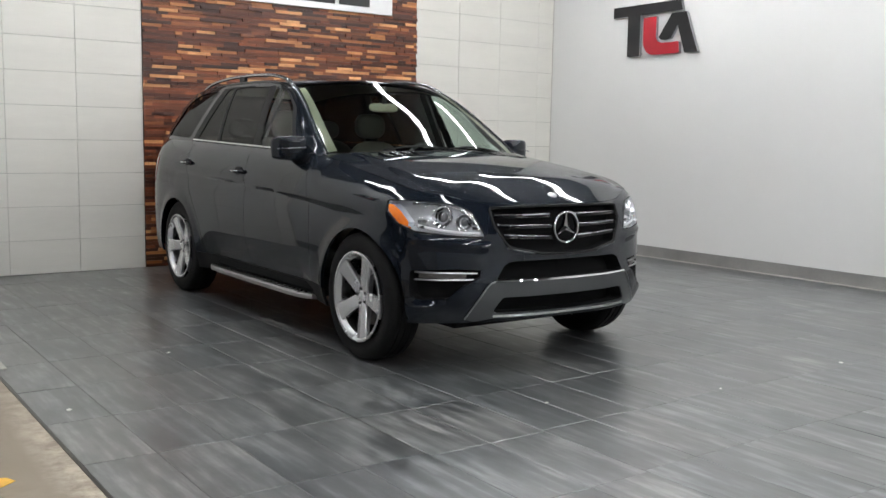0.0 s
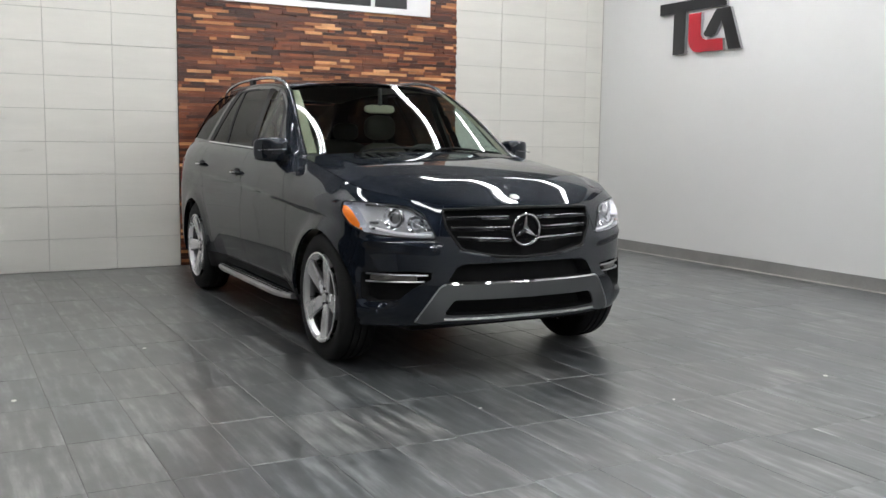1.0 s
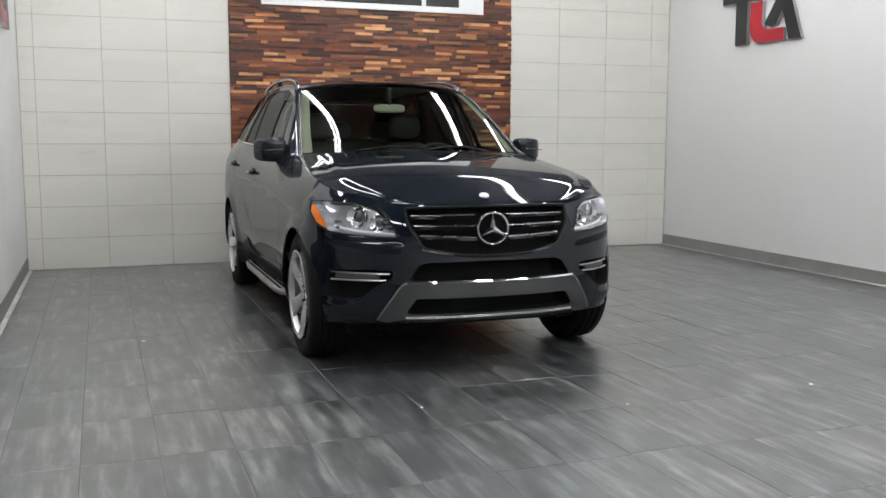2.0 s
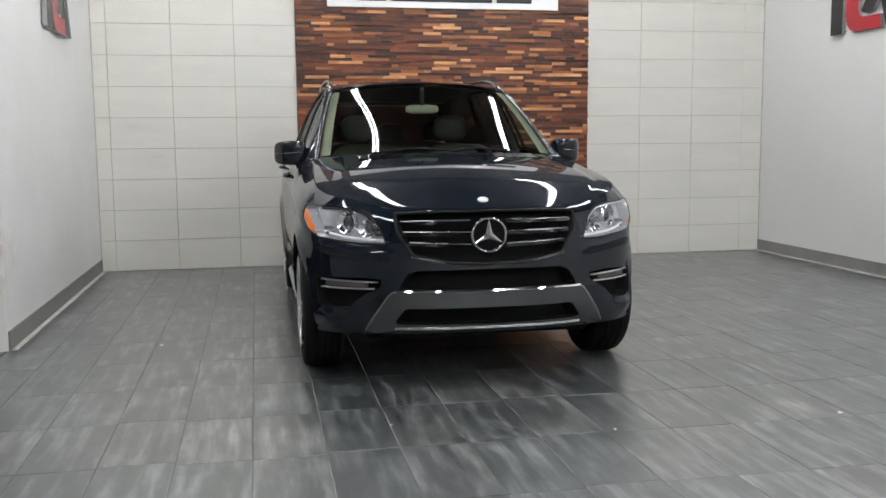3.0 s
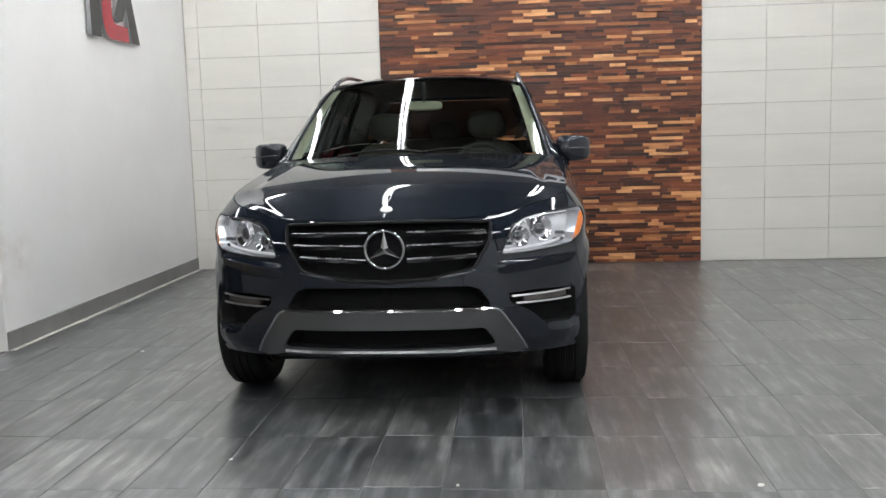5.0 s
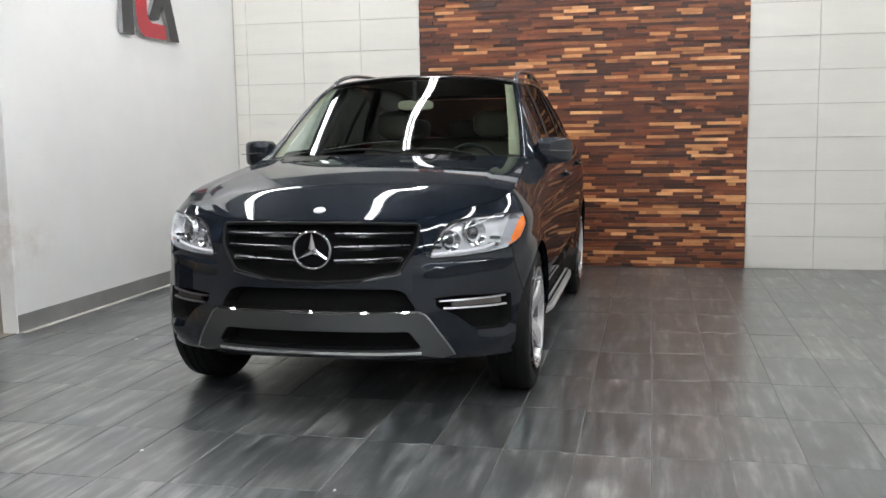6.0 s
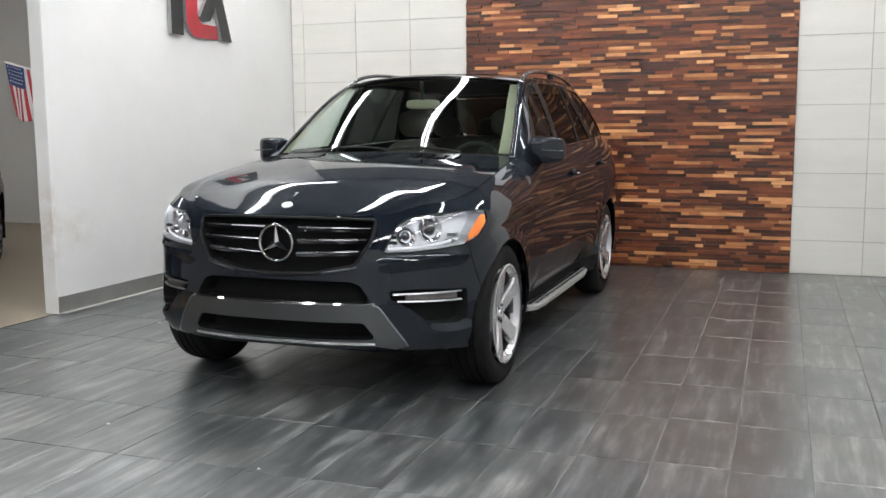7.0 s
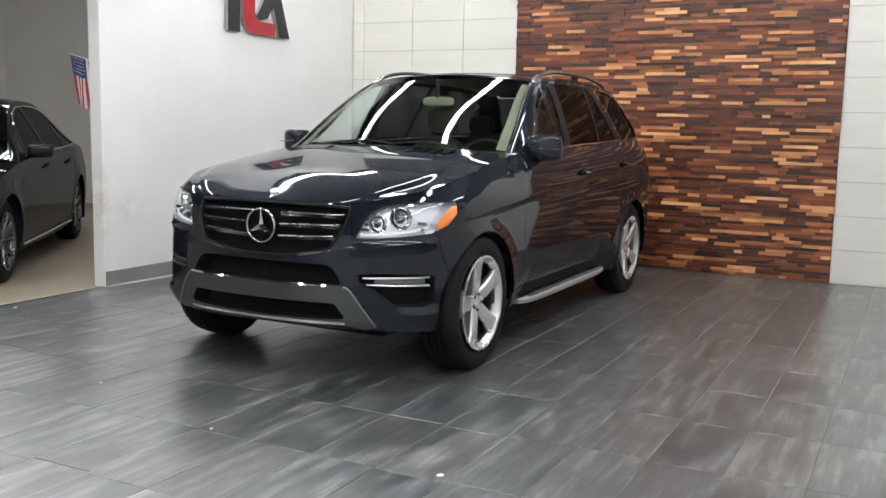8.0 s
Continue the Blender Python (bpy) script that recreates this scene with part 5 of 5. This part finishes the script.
    for yc in (0.0, 3.0):
        w = new("wheel", dark_wheel["rim"])
        w.parent = saloon
        w.matrix_basis = pose(sg * 0.80, yc, 0.342, 0, 0, 0 if sg > 0 else 180) @ Matrix.Diagonal((0.93, 0.912, 0.912, 1))
        tagged(w, "many-spoked dark alloy wheel")
        t = new("tyre", ME_TYRE)
        t.parent = w
        for k in range(10):
            s = new("spoke", dark_wheel["spoke"])
            s.parent = w
            s.matrix_basis = pose(0, 0, 0, 36 * k) @ Matrix.Diagonal((1, 1, 0.45, 1))
        for nm, me in (("rim_barrel", dark_wheel["barrel"]), ("hub_cap", dark_wheel["hub"]), ("brake_disc", ME_DISC), ("wheel_back", ME_DARK)):
            o = new(nm, me)
            o.parent = w
        bm = bmesh.new()
        prof = [(math.cos(a) * 0.392, math.sin(a) * 0.392) for a in np.linspace(radians(-20), radians(200), 26)]
        lo = [bm.verts.new((sg * 0.60, yc + a, 0.34 + b)) for a, b in prof]
        hi = [bm.verts.new((sg * 0.915, yc + a * 0.985, 0.34 + b * 0.985)) for a, b in prof]
        for k in range(25):
            bm.faces.new((lo[k], lo[k + 1], hi[k + 1], hi[k]))
        bm.faces.new(lo)
        part("wheel_well", bm, M_VOID, saloon, smooth=True)
    bm = superquad((sg * 0.70, -0.60, 0.69), (0.16, 0.14, 0.07), 2.6)
    part("headlamp", bm, M_REFLECT, saloon, "silver headlamp", True)


def deck(y0, y1):
    def fn(i, j):
        s, y = -1 + 2 * i, y0 + (y1 - y0) * j
        e = saloon_side(y, float(sal_top(y)))
        return Vector((e.x * s, y, e.z + 0.055 * (1 - abs(s) ** 2.2)))
    return patch(fn, 20, 24)


part("bonnet", deck(Y_F, 0.60), M_SALOON, saloon, smooth=True)
part("boot_lid", deck(3.30, Y_B), M_SALOON, saloon, smooth=True)
for y in (Y_F, Y_B):
    part("end_panel", patch(lambda i, j, y=y: Vector(((-1 + 2 * i) * saloon_side(y, 0.19 + (float(sal_top(y)) - 0.19) * j).x, y + (0.03 if y > 0 else -0.03) * (1 - (2 * i - 1) ** 2), 0.19 + (float(sal_top(y)) + 0.055 * (1 - abs(2 * i - 1) ** 2.2) - 0.19) * j)), 16, 12), M_SALOON, saloon, smooth=True)


def sal_roof(i, j):
    s, y = -1 + 2 * i, 1.30 + 1.45 * j
    return Vector((s * float(sal_ux(y)), y, float(sal_uz(y)) + 0.045 * (1 - abs(s) ** 2.4)))


def sal_screen(ya, yb, yc0, yc1, zc0, zc1):
    def fn(i, j):
        s, y = -1 + 2 * i, ya + (yb - ya) * j
        a = s * s
        return Vector((s * float(sal_ux(y)), (yc0 + (yc1 - yc0) * j) * (1 - a) + y * a, (zc0 + (zc1 - zc0) * j) * (1 - a) + float(sal_uz(y)) * a))
    return patch(fn, 20, 12)


part("roof", patch(sal_roof, 20, 20), M_SALOON, saloon, smooth=True)
part("roof_vent", box((-0.42, 1.36, 1.520), (0.42, 1.40, 1.552), 0.004), M_GLOSS, saloon, "raised edge of the open sunroof")
part("windscreen", sal_screen(0.44, 1.30, 0.30, 1.20, 1.00, 1.508), M_WINDSHIELD, saloon, "windscreen", True)
part("rear_window", sal_screen(2.75, 3.60, 2.85, 3.62, 1.462, 1.06), M_TINT, saloon, "dark rear window", True)
bm = bmesh.new()
add_box(bm, (-0.58, -0.75, 0.17), (0.58, 3.9, 0.60), 0.05)
add_box(bm, (-0.80, 0.5, 0.2), (0.80, 2.5, 0.85), 0.05)
part("underbody", bm, M_VOID, saloon, "dark interior and underbody")


# ---- flag on the partition, scraps, paint mark ----
M_FLAG_R = mat("flag_red", (0.42, 0.03, 0.04), 0.8, var=0.1)
M_FLAG_W = mat("flag_white", (0.62, 0.61, 0.60), 0.8, var=0.06)
M_FLAG_B = mat("flag_blue", (0.03, 0.045, 0.14), 0.8, var=0.1)
flag = thing("flag", "small striped red, white and blue flag hanging from a short stick", "flag", pose(1.645, 5.95, 1.757))
part("stick", tube([(0.0, 0, 0.0), (-0.455, 0, 0.112)], 0.006, 8), M_FLAG_W, flag, "white stick", True)
bm = bmesh.new()
NX, NZ = 26, 30


def cloth(i, j):
    a, b = i / NX, j / NZ
    x = -0.450 + 0.33 * a + 0.05 * b
    fold = 0.022 * math.sin(a * 9.0 + b * 1.5) * (0.25 + b)
    return Vector((x, fold, 0.108 - 0.081 * a - b * (0.40 + 0.02 * math.sin(a * 6))))


vs = [[bm.verts.new(cloth(i, j)) for j in range(NZ + 1)] for i in range(NX + 1)]
for i in range(NX):
    for j in range(NZ):
        f = bm.faces.new((vs[i][j], vs[i + 1][j], vs[i + 1][j + 1], vs[i][j + 1]))
        f.material_index = 2 if i < 14 and j < 12 else (0 if (i // 2) % 2 == 0 else 1)
cl = part("cloth", bm, M_FLAG_R, flag, smooth=True)
cl.data.materials.append(M_FLAG_W)
cl.data.materials.append(M_FLAG_B)
sol = cl.modifiers.new("thickness", "SOLIDIFY")
sol.thickness = 0.0015
bm = bmesh.new()
for i in range(1, 13, 2):
    for j in range(1, 11, 2):
        c = cloth(i + 0.5 + (j // 2 % 2) * 0.7, j + 0.5) + Vector((0, -0.003, 0))
        add_box(bm, (c.x - 0.0035, c.y - 0.001, c.z - 0.0035), (c.x + 0.0035, c.y + 0.001, c.z + 0.0035))
tagged(part("star", bm, M_FLAG_W, flag, "small white stars"), kind="stuff")

M_PAPER = mat("paper_scrap", (0.70, 0.69, 0.66), 0.8, var=0.08)
for x, y, a, k in ((2.689, 5.683, 20, 1.0), (1.899, 4.767, 70, 1.2), (3.889, 3.677, 10, 0.7), (5.98, 3.398, 40, 1.2), (4.857, 3.391, 65, 0.6)):
    bm = bmesh.new()
    poly = [(0.012, 0.0), (0.004, 0.011), (-0.010, 0.007), (-0.013, -0.004), (0.002, -0.010)]
    add_prism(bm, [(p * k, q * k) for p, q in poly], lambda p, q, d: Vector((p, q, d + 0.002 * (p > 0) * (d > 0))), 0.0022)
    sc = tagged(new("paper_scrap", mesh_of("paper_scrap", bm, M_PAPER)), "tiny white paper scrap lying on the tiles", "litter", "litter on the floor")
    sc.matrix_basis = pose(x, y, 0.0008, 0, 0, a)
bm = bmesh.new()
add_prism(bm, [(-0.9, -0.05), (-0.03, -0.06), (0.02, -0.02), (0.0, 0.03), (-0.06, 0.055), (-0.9, 0.05)], lambda p, q, d: Vector((p, q, d)), 0.0015)
tagged(new("floor_marking", mesh_of("floor_marking", bm, M_YELLOW)), "worn yellow painted line on the concrete", "marking", kind="structure").matrix_basis = pose(1.485, 3.953, -0.0008)


# ---- floor tiles ----
PITCH_X, PITCH_Y, X0, Y0 = 0.3060, 0.6120, 7.247, 3.97


def tile_mesh(name, w, l, t, material, axis="z", bevel=0.0016):
    bm = bmesh.new()
    if axis == "z":
        add_box(bm, (-w / 2, -l / 2, -t), (w / 2, l / 2, 0), bevel)
    else:
        add_box(bm, (-w / 2, 0, -l / 2), (w / 2, t, l / 2), bevel)
    return mesh_of(name, bm, material)


GAP, GAP_Y = 0.0034, 0.0018
tile_data = tile_mesh("tile", PITCH_X - GAP, PITCH_Y - GAP_Y, 0.008, M_FLOOR)
rng = random.Random(4)
far = bmesh.new()
for i in range(-18, 7):
    xa, xb = max(X0 + i * PITCH_X, 1.755), min(X0 + (i + 1) * PITCH_X, WALL_R - 0.051)
    if xb - xa < 0.03:
        continue
    slip = rng.choice((0.0, 0.0, 0.0, 0.02, -0.02))
    for j in range(-19, 9):
        ya, yb = Y0 + slip + j * PITCH_Y, Y0 + slip + (j + 1) * PITCH_Y
        yb = min(yb, WALL_B - 0.001)
        if yb - ya < 0.03:
            continue
        lift = rng.uniform(-0.0006, 0.0006)
        if ya < 2.1:
            if ya > -7.4:
                add_box(far, (xa + GAP / 2, ya + GAP_Y / 2, -0.008), (xb - GAP / 2, yb - GAP_Y / 2, lift))
            continue
        full = xb - xa > PITCH_X - 0.002 and yb - ya > PITCH_Y - 0.002
        me = tile_data if full else tile_mesh("tile", xb - xa - GAP, yb - ya - GAP_Y, 0.008, M_FLOOR)
        ob = new("tile", me)
        ob.parent = floor_slab
        ob.matrix_basis = pose((xa + xb) / 2, (ya + yb) / 2, lift, rng.uniform(-0.05, 0.05), rng.uniform(-0.08, 0.08), 180 * rng.randint(0, 1))
tagged(part("tile_field", far, M_FLOOR, floor_slab), kind="stuff")

# ---- wall tiles ----
TW, TH, GW = 0.6125, 0.3065, 0.004
wall_tile = tile_mesh("wall_tile", TW - GW, TH - GW, 0.011, M_WTILE, "y", 0.0012)
columns = [(PANEL_L - (k + 1) * TW, PANEL_L - k * TW) for k in range(4)] + [(PANEL_R + k * TW, PANEL_R + (k + 1) * TW) for k in range(4)]
for xa, xb in columns:
    xa, xb = max(xa, WALL_L + 0.002), min(xb, WALL_R - 0.002)
    for k in range(12):
        za, zb = k * TH + 0.002, min((k + 1) * TH + 0.002, TILE_TOP - 0.001)
        if zb - za < 0.05:
            continue
        full = xb - xa > TW - 0.002 and zb - za > TH - 0.002
        me = wall_tile if full else tile_mesh("wall_tile", xb - xa - GW, zb - za - GW, 0.011, M_WTILE, "y", 0.0012)
        ob = new("tile", me)
        ob.parent = wall_back
        ob.matrix_basis = pose((xa + xb) / 2, WALL_B + rng.uniform(-0.0008, 0.0005), (za + zb) / 2, rng.uniform(-0.08, 0.08), 0, rng.uniform(-0.06, 0.06))

# ---- wood strip panel ----
panel = structure("wood_panel", box((PANEL_L, WALL_B - 0.006, 0.004), (PANEL_R, WALL_B + 0.0105, TILE_TOP - 0.001)), M_BACK, "feature wall of stacked dark and light wood strips", "wall panel")
SH = 0.0300
field = bmesh.new()
strip_data = {}
count = 0
for r in range(int(TILE_TOP / SH)):
    z = 0.006 + r * SH
    if z + SH > TILE_TOP - 0.002:
        break
    x = PANEL_L - rng.uniform(0.0, 0.2)
    while x < PANEL_R:
        w = rng.choice((0.07, 0.11, 0.15, 0.19, 0.24, 0.30, 0.38))
        xa, xb = max(x, PANEL_L), min(x + w, PANEL_R)
        x += w
        if xb - xa < 0.02:
            continue
        t = rng.choice((0.006, 0.009, 0.013, 0.018, 0.025))
        h = SH - 0.0008
        if PANEL_R - 1.55 < (xa + xb) / 2 and z < 1.42 and count < 300:
            key = (round(xb - xa, 3), t)
            if key not in strip_data:
                bm = box((-key[0] / 2 + 0.0004, -t, 0), (key[0] / 2 - 0.0004, 0, h), 0.0012)
                strip_data[key] = mesh_of("strip", bm, M_WOOD)
            ob = new("strip", strip_data[key])
            ob.parent = panel
            ob.matrix_basis = pose((xa + xb) / 2, WALL_B - 0.0062, z)
            count += 1
        else:
            y1 = WALL_B - 0.0062
            vs = [field.verts.new(p) for p in ((xa + 0.0004, y1, z), (xb - 0.0004, y1, z), (xb - 0.0004, y1, z + h), (xa + 0.0004, y1, z + h), (xa + 0.0004, y1 - t, z), (xb - 0.0004, y1 - t, z), (xb - 0.0004, y1 - t, z + h), (xa + 0.0004, y1 - t, z + h))]
            for q in ((0, 3, 2, 1), (4, 5, 6, 7), (0, 1, 5, 4), (1, 2, 6, 5), (2, 3, 7, 6), (3, 0, 4, 7)):
                field.faces.new([vs[k] for k in q])
tagged(part("strip_field", field, M_WOOD_I, panel), kind="stuff")
